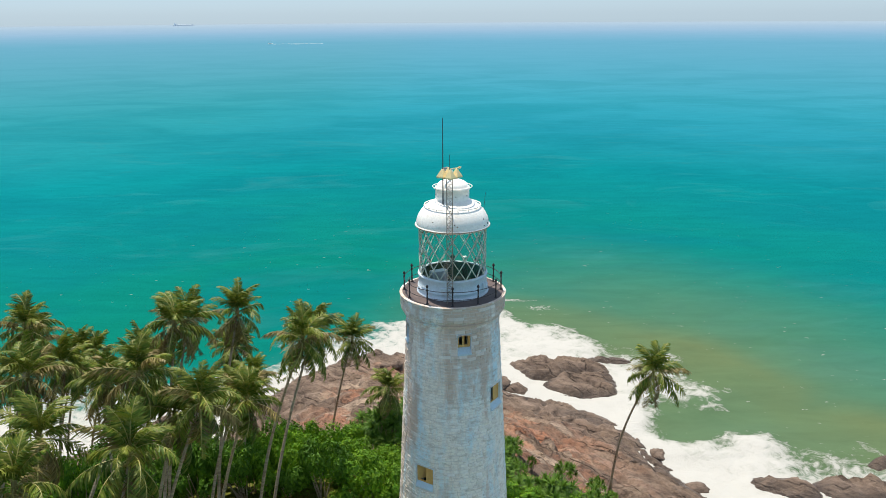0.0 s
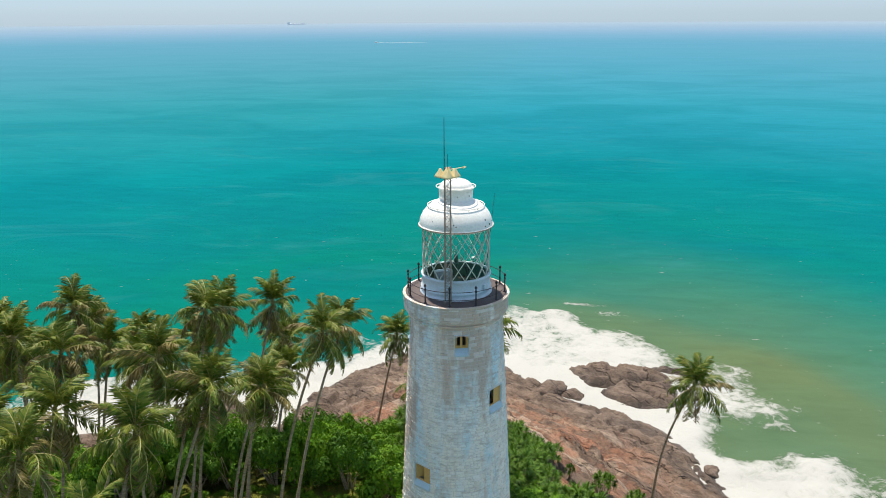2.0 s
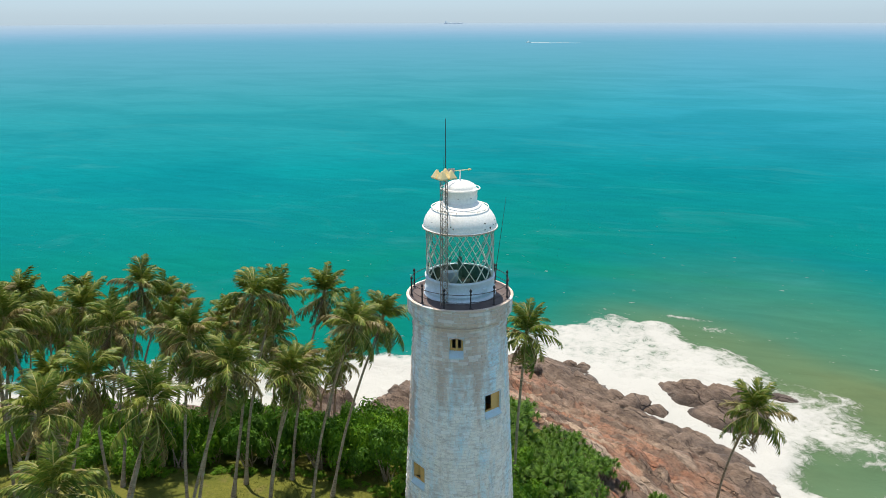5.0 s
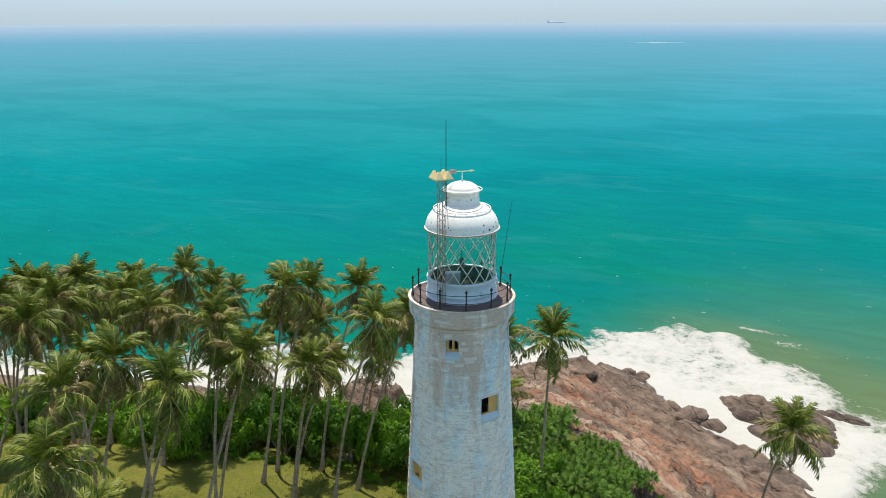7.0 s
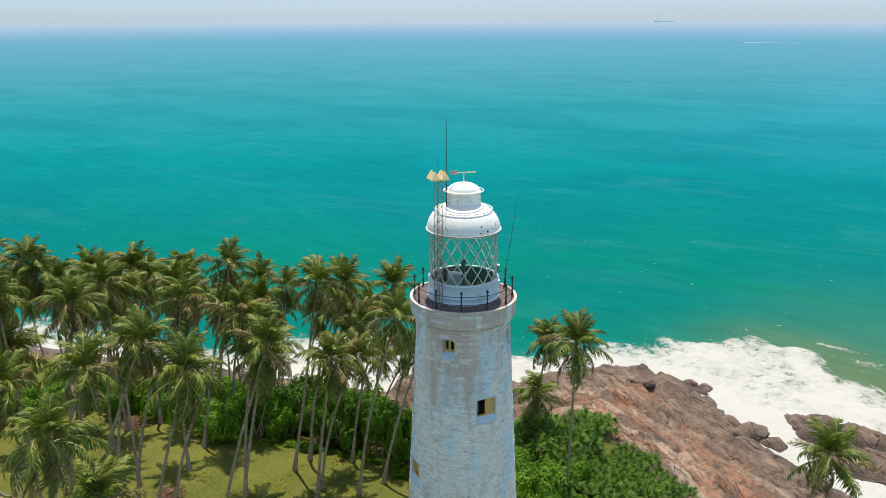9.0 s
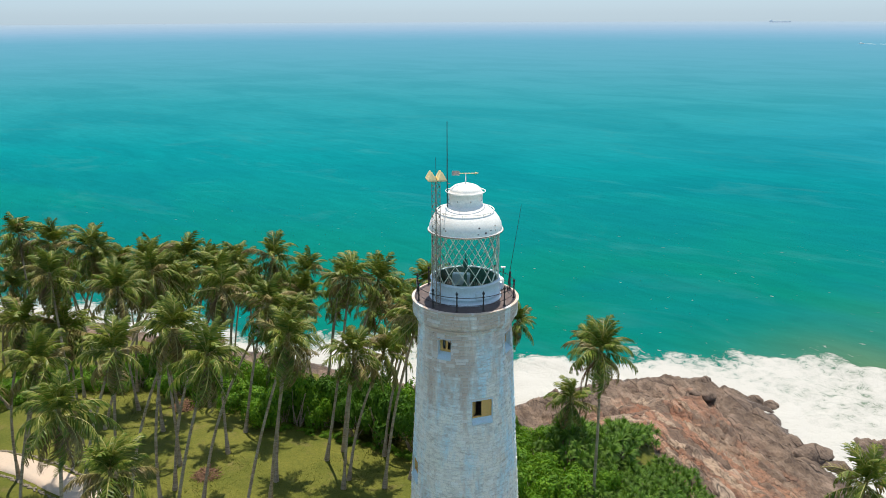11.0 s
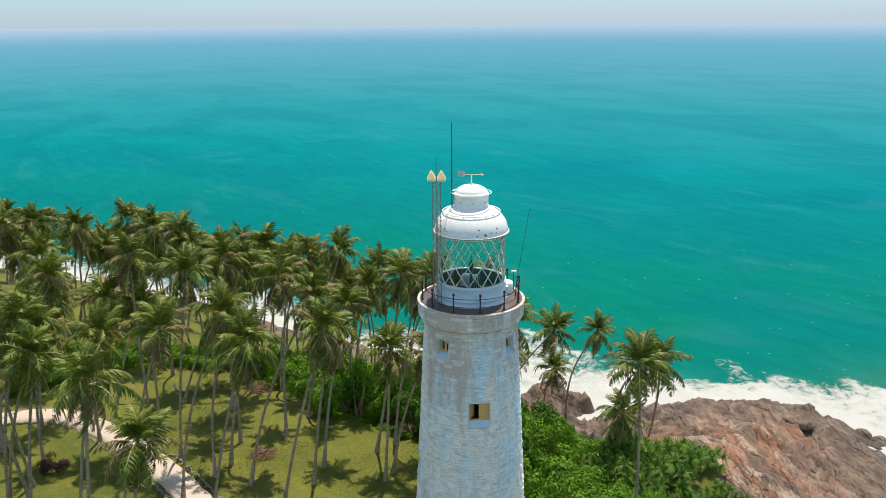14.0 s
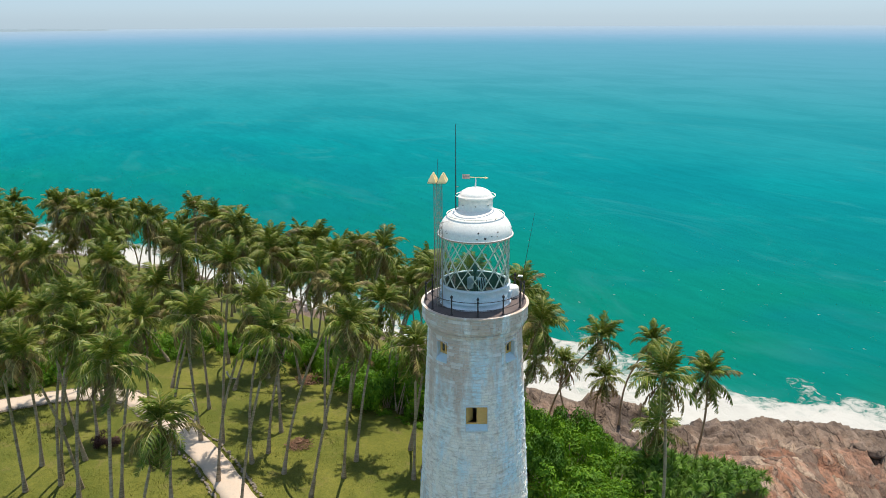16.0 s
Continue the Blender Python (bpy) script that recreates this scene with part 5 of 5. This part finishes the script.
def screw_pine_mesh(seed):
    q = random.Random(seed)
    v, f = [], []
    for j in range(15):
        a, rad = j * 2.4 + q.uniform(-0.3, 0.3), 1.65 * math.sqrt((j + 0.4) / 15)
        c = Vector((rad * math.cos(a), rad * math.sin(a), 2.35 - 0.42 * rad * rad + q.uniform(-0.3, 0.25)))
        ax = Vector((c.x * 0.5, c.y * 0.5, 1.0)).normalized()
        for k in range(52):
            a = k * 2.4
            el = q.uniform(-0.35, 1.25)
            u = ax.orthogonal().normalized()
            d = (Matrix.Rotation(a, 3, ax) @ u * math.cos(el) + ax * math.sin(el)).normalized()
            L = q.uniform(0.6, 0.95)
            w = d.cross(ax).normalized() * 0.05
            m1 = c + d * L * 0.55
            e = m1 + (d + Vector((0, 0, -0.9 * math.cos(el)))).normalized() * L * 0.45
            o = len(v)
            v += [c - w, c + w, m1 + w, m1 - w, e]
            f += [(o, o + 1, o + 2, o + 3), (o + 3, o + 2, o + 4)]
    return raw_mesh("foliage", v, f, M_SCREW)


def stilt_mesh(seed):
    q = random.Random(seed)
    bm = bmesh.new()
    for _ in range(12):
        a = Vector((q.uniform(-0.7, 0.7), q.uniform(-0.7, 0.7), -0.3))
        b = Vector((a.x * 1.9, a.y * 1.9, q.uniform(0.9, 2.0)))
        tube(bm, a, b, 0.07, 0.05, 5)
    return link_mesh("stem_clump", bm, M_BARK)


SCREWS = [screw_pine_mesh(400 + k) for k in range(4)]
STILTS = [stilt_mesh(420 + k) for k in range(2)]


def screw_pine(x, y, s, high=1.0):
    t = thing("screw_pine", "spiky green screw pine on pale stilt stems", "shrub", "screw pines at the edge of the rocks", (x, y, gz(x, y) - 0.2))
    a = srnd.uniform(0, 360)
    for me, nm in ((SCREWS[srnd.randrange(4)], "foliage"), (STILTS[srnd.randrange(2)], "stem_clump")):
        o = part(nm, me, None, t)
        o.matrix_local = pose(0, 0, 0, 0, 0, a) @ Matrix.Diagonal((s, s, s * high, 1))


fill_thicket()
# low herbs along the foot of the thicket
for k in range(34):
    x = -35 + k * 0.85 + srnd.uniform(-0.4, 0.4)
    y = float(np.interp(x, [-40, -33, -27, -22, -14, -8, 1], [8.6, 9.2, 12.4, 14.0, 14.2, 12.3, 9.5])) - srnd.uniform(0.2, 1.1)
    s = srnd.uniform(0.16, 0.42)
    t = thing("herb_clump", "low bright green herb clump at the foot of the thicket", "plant", "herbs along the thicket", (x, y, gz(x, y) - 0.08))
    part("foliage", SHRUBS[srnd.randrange(6)], None, t).matrix_local = pose(0, 0, 0, 0, 0, srnd.uniform(0, 360)) @ Matrix.Diagonal((s, s, s * 0.7, 1))
for x, y, s, h in ((12.1, 28.4, 0.72, 1.45), (15.7, 28.8, 0.6, 1.3), (17.3, 28.2, 0.42, 1.1), (8.6, 29.4, 0.3, 2.0), (2.6, 27.8, 1.0, 1.05), (4.6, 25.2, 1.0, 1.05), (0.8, 30.2, 0.9, 1.0), (6.0, 22.8, 0.9, 1.0), (4.6, 30.4, 0.9, 1.0), (5.4, 28.0, 0.95, 1.05), (2.6, 31.6, 0.9, 1.0), (-27.5, 35.5, 0.9, 1.4), (-20, 33.5, 0.8, 1.2), (6.5, 31.5, 0.8, 1.0)):
    screw_pine(x, y, s, h)


# ---- path with edging stones, small things on the lawn ----
PATH = [(-59, -40), (-57, -33), (-55.5, -27), (-55.0, -23.5), (-54.2, -19.8), (-52.5, -16.7), (-50.0, -14.4), (-46.6, -12.9), (-42.7, -11.7), (-38.3, -10.9), (-32, -9.9), (-27, -9.6), (-23.4, -9.4), (-15, -8.6), (-6, -7.6)]


def build_path():
    pts = []
    for i in range(len(PATH) - 1):
        p0, p1, p2, p3 = (Vector(PATH[min(max(i + k, 0), len(PATH) - 1)]) for k in (-1, 0, 1, 2))
        for k in range(6):
            t = k / 6
            pts.append(0.5 * ((2 * p1) + (p2 - p0) * t + (2 * p0 - 5 * p1 + 4 * p2 - p3) * t * t + (3 * p1 - p0 - 3 * p2 + p3) * t ** 3))
    bm = bmesh.new()
    rows = []
    q = random.Random(3)
    sides = []
    for i, p in enumerate(pts):
        d = (pts[min(i + 1, len(pts) - 1)] - pts[max(i - 1, 0)]).normalized()
        nrm = Vector((-d.y, d.x))
        w = 1.25 + q.uniform(-0.07, 0.07)
        row = []
        for s, h in ((-1.08, -0.5), (-1, 0.09), (-0.5, 0.13), (0, 0.15), (0.5, 0.13), (1, 0.09), (1.08, -0.5)):
            c = p + nrm * w * s
            row.append(bm.verts.new((c.x, c.y, gz(c.x, c.y) + 0.16 + h)))
        rows.append(row)
        sides.append((p + nrm * (w + (0.25 if p.x < -46 else 0.55)), p - nrm * (w + (0.25 if p.x < -46 else 0.55)), math.degrees(math.atan2(d.y, d.x))))
    for a, b in zip(rows, rows[1:]):
        for j in range(6):
            bm.faces.new((a[j], b[j], b[j + 1], a[j + 1]))
    bmesh.ops.recalc_face_normals(bm, faces=bm.faces)
    way = tagged(part("pavement", bm, M_PATH, None, "", True), "pale sandy footpath curving across the lawn", "path", kind="structure")
    stones = []
    for k in range(5):
        b = bmesh.new()
        bmesh.ops.create_icosphere(b, subdivisions=1, radius=0.5)
        for v in b.verts:
            v.co *= 1 + q.uniform(-0.18, 0.18)
            v.co = Vector((v.co.x * 1.0, v.co.y * 0.75, v.co.z * 0.7))
        stones.append(link_mesh("edging_stone", b, M_KERB))
    rest_v, rest_f = [], []
    for a, b, ang in sides[12:]:
        for c in (a, b):
            for k in range(5):
                along = Vector((math.cos(radians(ang)), math.sin(radians(ang)))) * (k * 0.17 - 0.34)
                x, y = c.x + along.x + q.uniform(-0.1, 0.1), c.y + along.y + q.uniform(-0.14, 0.14)
                s = q.uniform(0.24, 0.46) if k % 2 else q.uniform(0.14, 0.30)
                m = pose(x, y, gz(x, y) + 0.13, q.uniform(-18, 18), q.uniform(-18, 18), ang + q.uniform(-40, 40)) @ Matrix.Diagonal((s * 1.35, s, s * 0.7, 1))
                if k % 2:
                    part("edging_stone", stones[q.randrange(5)], None, way).matrix_local = m
                else:
                    me, o = stones[q.randrange(5)], len(rest_v)
                    rest_v += [m @ p.co for p in me.vertices]
                    rest_f += [tuple(o + i for i in p.vertices) for p in me.polygons]
    tagged(part("edging_rubble", raw_mesh("edging_rubble", rest_v, rest_f, M_KERB), None, way), "small stones packed along the path edge", kind="stuff")


build_path()


def husk_heap(x, y, s):
    """A low heap of dry fronds and husks."""
    q = random.Random(int(x * 7))
    t = thing("husk_heap", "low heap of dry brown fronds and coconut husks on the lawn", "heap", at=(x, y, gz(x, y)))
    bm = bmesh.new()
    for _ in range(120):
        a, r = q.uniform(0, 6.28), 1.2 * math.sqrt(q.random())
        c = Vector((r * math.cos(a), r * math.sin(a), 0.1 + 0.45 * (1 - r / 1.2) * q.random()))
        d = Vector((q.uniform(-1, 1), q.uniform(-1, 1), q.uniform(-0.15, 0.3))).normalized() * q.uniform(0.3, 0.9)
        tube(bm, c - d, c + d, 0.035, 0.015, 4)
    for _ in range(10):
        a, r = q.uniform(0, 6.28), 1.2 * math.sqrt(q.random())
        bmesh.ops.create_icosphere(bm, subdivisions=1, radius=q.uniform(0.1, 0.18), matrix=Matrix.Translation((r * math.cos(a), r * math.sin(a), 0.12 + 0.3 * (1 - r / 1.2))))
    o = part("debris", bm, M_DEBRIS, t)
    o.scale = (s, s, s)


husk_heap(-30.2, -1.4, 0.92)
husk_heap(-44.5, 5.2, 1.1)
dusky = thing("small_bush", "small round dusky red-brown bush on the lawn", "shrub", at=(-40.3, -18.1, gz(-40.3, -18.1) - 0.1))
for me in (SHRUBS[2].copy(),):
    me.materials[0] = M_DUSKY
    part("foliage", me, None, dusky).scale = (0.72, 0.72, 0.6)


def dead_trunk(x, y, pts, r, label):
    """A bare bleached stem through the given points, thinning to its tip."""
    t = thing("dead_trunk", label, "tree trunk", at=(x, y, gz(x, y)))
    b = bmesh.new()
    p = [Vector(c) for c in pts]
    for k, (a, c) in enumerate(zip(p, p[1:])):
        tube(b, a, c, r * (1 - 0.16 * k), r * (1 - 0.16 * (k + 1)), 8)
    part("trunk", b, M_DEADWOOD, t)


dead_trunk(-40.6, -9.3, [(0, 0, -0.1), (0.05, 0.2, 0.9), (-0.05, 0.1, 1.8), (-0.3, -0.1, 2.5), (-0.5, -0.4, 2.7)], 0.13, "bleached bare dead stem standing beside the footpath")
dead_trunk(-49.4, -3.2, [(0, 0, 0.9), (0.2, 0.1, 0.35), (0.5, 0.45, 0.12), (1.1, 1.0, 0.06)], 0.13, "short bleached curved stem lying on the lawn")


def build_grass():
    q = random.Random(12)
    v, f = [], []
    xs, ys = [], []
    while len(xs) < 26000:
        x, y = q.uniform(-62, -8), q.uniform(-32, 16)
        if noise.noise(Vector((x * 0.3, y * 0.3, 2))) + q.uniform(-0.6, 0.6) > -0.1:
            xs.append(x)
            ys.append(y)
    zs, ds = ground_z(np.array(xs), np.array(ys))
    for x, y, z, d in zip(xs, ys, zs, ds):
        if d < 24:
            continue
        for _ in range(3):
            a = q.uniform(0, 6.28)
            h, w = q.uniform(0.05, 0.17), q.uniform(0.02, 0.04)
            px, py = x + q.uniform(-0.25, 0.25), y + q.uniform(-0.25, 0.25)
            o = len(v)
            v += [(px - w * math.cos(a), py - w * math.sin(a), z - 0.1), (px + w * math.cos(a), py + w * math.sin(a), z - 0.1), (px + q.uniform(-0.2, 0.2), py + q.uniform(-0.2, 0.2), z + h)]
            f.append((o, o + 1, o + 2))
    tagged(new("lawn_grass", raw_mesh("lawn_grass", v, f, M_GRASS)), "rough green lawn grass between the palms", "grass", kind="stuff")


build_grass()


# ---- loose boulders at the water's edge ----
def boulder_mesh(seed):
    b = bmesh.new()
    bmesh.ops.create_icosphere(b, subdivisions=3, radius=1.0)
    for v in b.verts:
        n = v.co.normalized()
        k = 1 + 0.28 * noise.fractal(n * 1.3 + Vector((seed, 0, 0)), 0.9, 2.0, 4)
        v.co = Vector((n.x * k * 1.35, n.y * k, n.z * k * 0.7))
    me = link_mesh("boulder", b, M_ROCK, True)
    me.attributes.new("rock", "FLOAT", "POINT").data.foreach_set("value", [1.0] * len(me.vertices))
    me.attributes.new("wet", "FLOAT", "POINT").data.foreach_set("value", [max(0.0, min(0.6, 0.2 - v.co.z)) for v in me.vertices])
    return me


BOULDERS = [boulder_mesh(3.1 * k) for k in range(5)]
for x, y, s in ((2.5, 70.5, 0.9), (3.4, 65.0, 1.3), (6.2, 63.0, 2.0), (9.4, 63.0, 1.7), (11.4, 64.6, 1.0), (-12.6, 73.6, 0.8), (-3.0, 74.6, 1.1), (-5, 74.5, 0.9), (8.4, 63.2, 0.8), (7.0, 64.6, 0.7), (26.5, 44, 1.0), (29.5, 36.5, 1.2), (3.8, 74, 0.5), (2.6, 75.2, 0.6), 
                (35, 33, 1.3), (44, 25, 1.6), (-9, 66, 0.9), (-10.5, 65.2, 0.7)):
    o = new("boulder", BOULDERS[int(abs(x * 3 + y)) % 5])
    o.matrix_world = pose(x, y, gz(x, y) + 0.1 * s, x * 11 % 14 - 7, y * 7 % 14 - 7, x * 37 % 360) @ Matrix.Diagonal((s, s, s, 1))
    tagged(o, "rounded wet brown granite boulder at the water's edge", "boulder", "boulders along the shore")


# ---- far off ----
def far_point(bearing, dist):
    return -dist * math.sin(radians(bearing)), dist * math.cos(radians(bearing))


def build_ship():
    x, y = far_point(18.35, 4600)
    t = thing("cargo_ship", "long low grey cargo ship on the hazy horizon", "ship", at=(x, y, -0.5))
    b = bmesh.new()
    box(b, (104, 16, 6), pose(0, 0, 3), 1.0)
    box(b, (12, 14, 9), pose(-42, 0, 8), 0.5)
    o = part("hull", b, M_SHIP, t)
    o.rotation_euler = (0, 0, radians(18))


build_ship()


def build_boat():
    """A small motor boat and the white wake that it draws."""
    x, y = BOAT
    t = thing("motor_boat", "small white motor boat under way", "boat", at=(x, y, 0))
    b = bmesh.new()
    box(b, (9, 2.4, 1.2), pose(0, 0, 0.6), 0.4)
    box(b, (3, 1.8, 1.2), pose(-0.5, 0, 1.7), 0.3)
    o = part("hull", b, M_WHITE, t)
    o.rotation_euler = (0, 0, radians(8))
    q = random.Random(8)
    v, f = [], []
    for i in range(60):
        cx = x + 6 + i * 1.6
        cy = y + (i * 0.10) + q.uniform(-0.7, 0.7)
        w, l = q.uniform(0.5, 1.5) * (1 - i / 75), q.uniform(1.0, 2.4)
        o = len(v)
        ring = [(cx + l * math.cos(a) * q.uniform(0.7, 1.1), cy + w * math.sin(a) * q.uniform(0.7, 1.1), 0.1) for a in np.linspace(0, 2 * math.pi, 9)[:-1]]
        v += ring + [(cx, cy, 0.35)]
        f += [(o + k, o + (k + 1) % 8, o + 8) for k in range(8)]
    tagged(new("boat_wake", raw_mesh("boat_wake", v, f, M_WHITE)), "thin white foaming wake behind the motor boat", "wake", kind="stuff")


BOAT = (-352.0, 1530.0)
build_boat()


def build_headland():
    v, f = [], []
    n = 40
    for i in range(n + 1):
        bearing = 81.5 + i * 0.45
        x, y = far_point(bearing, 4400)
        x2, y2 = far_point(bearing, 4700)
        h = (6 + 20 * min(1, i / 26)) * (0.7 + 0.35 * noise.noise(Vector((i * 0.5, 3, 0))))
        v += [(x, y, -1), (x * 1.03, y * 1.03, h), (x2, y2, -1)]
        if i:
            o = 3 * i
            f += [(o - 3, o, o + 1, o - 2), (o - 2, o + 1, o + 2, o - 1)]
    tagged(new("backdrop_headland", raw_mesh("headland", v, f, M_FAR, True)), "low hazy blue headland on the horizon", "headland", kind="structure")


build_headland()
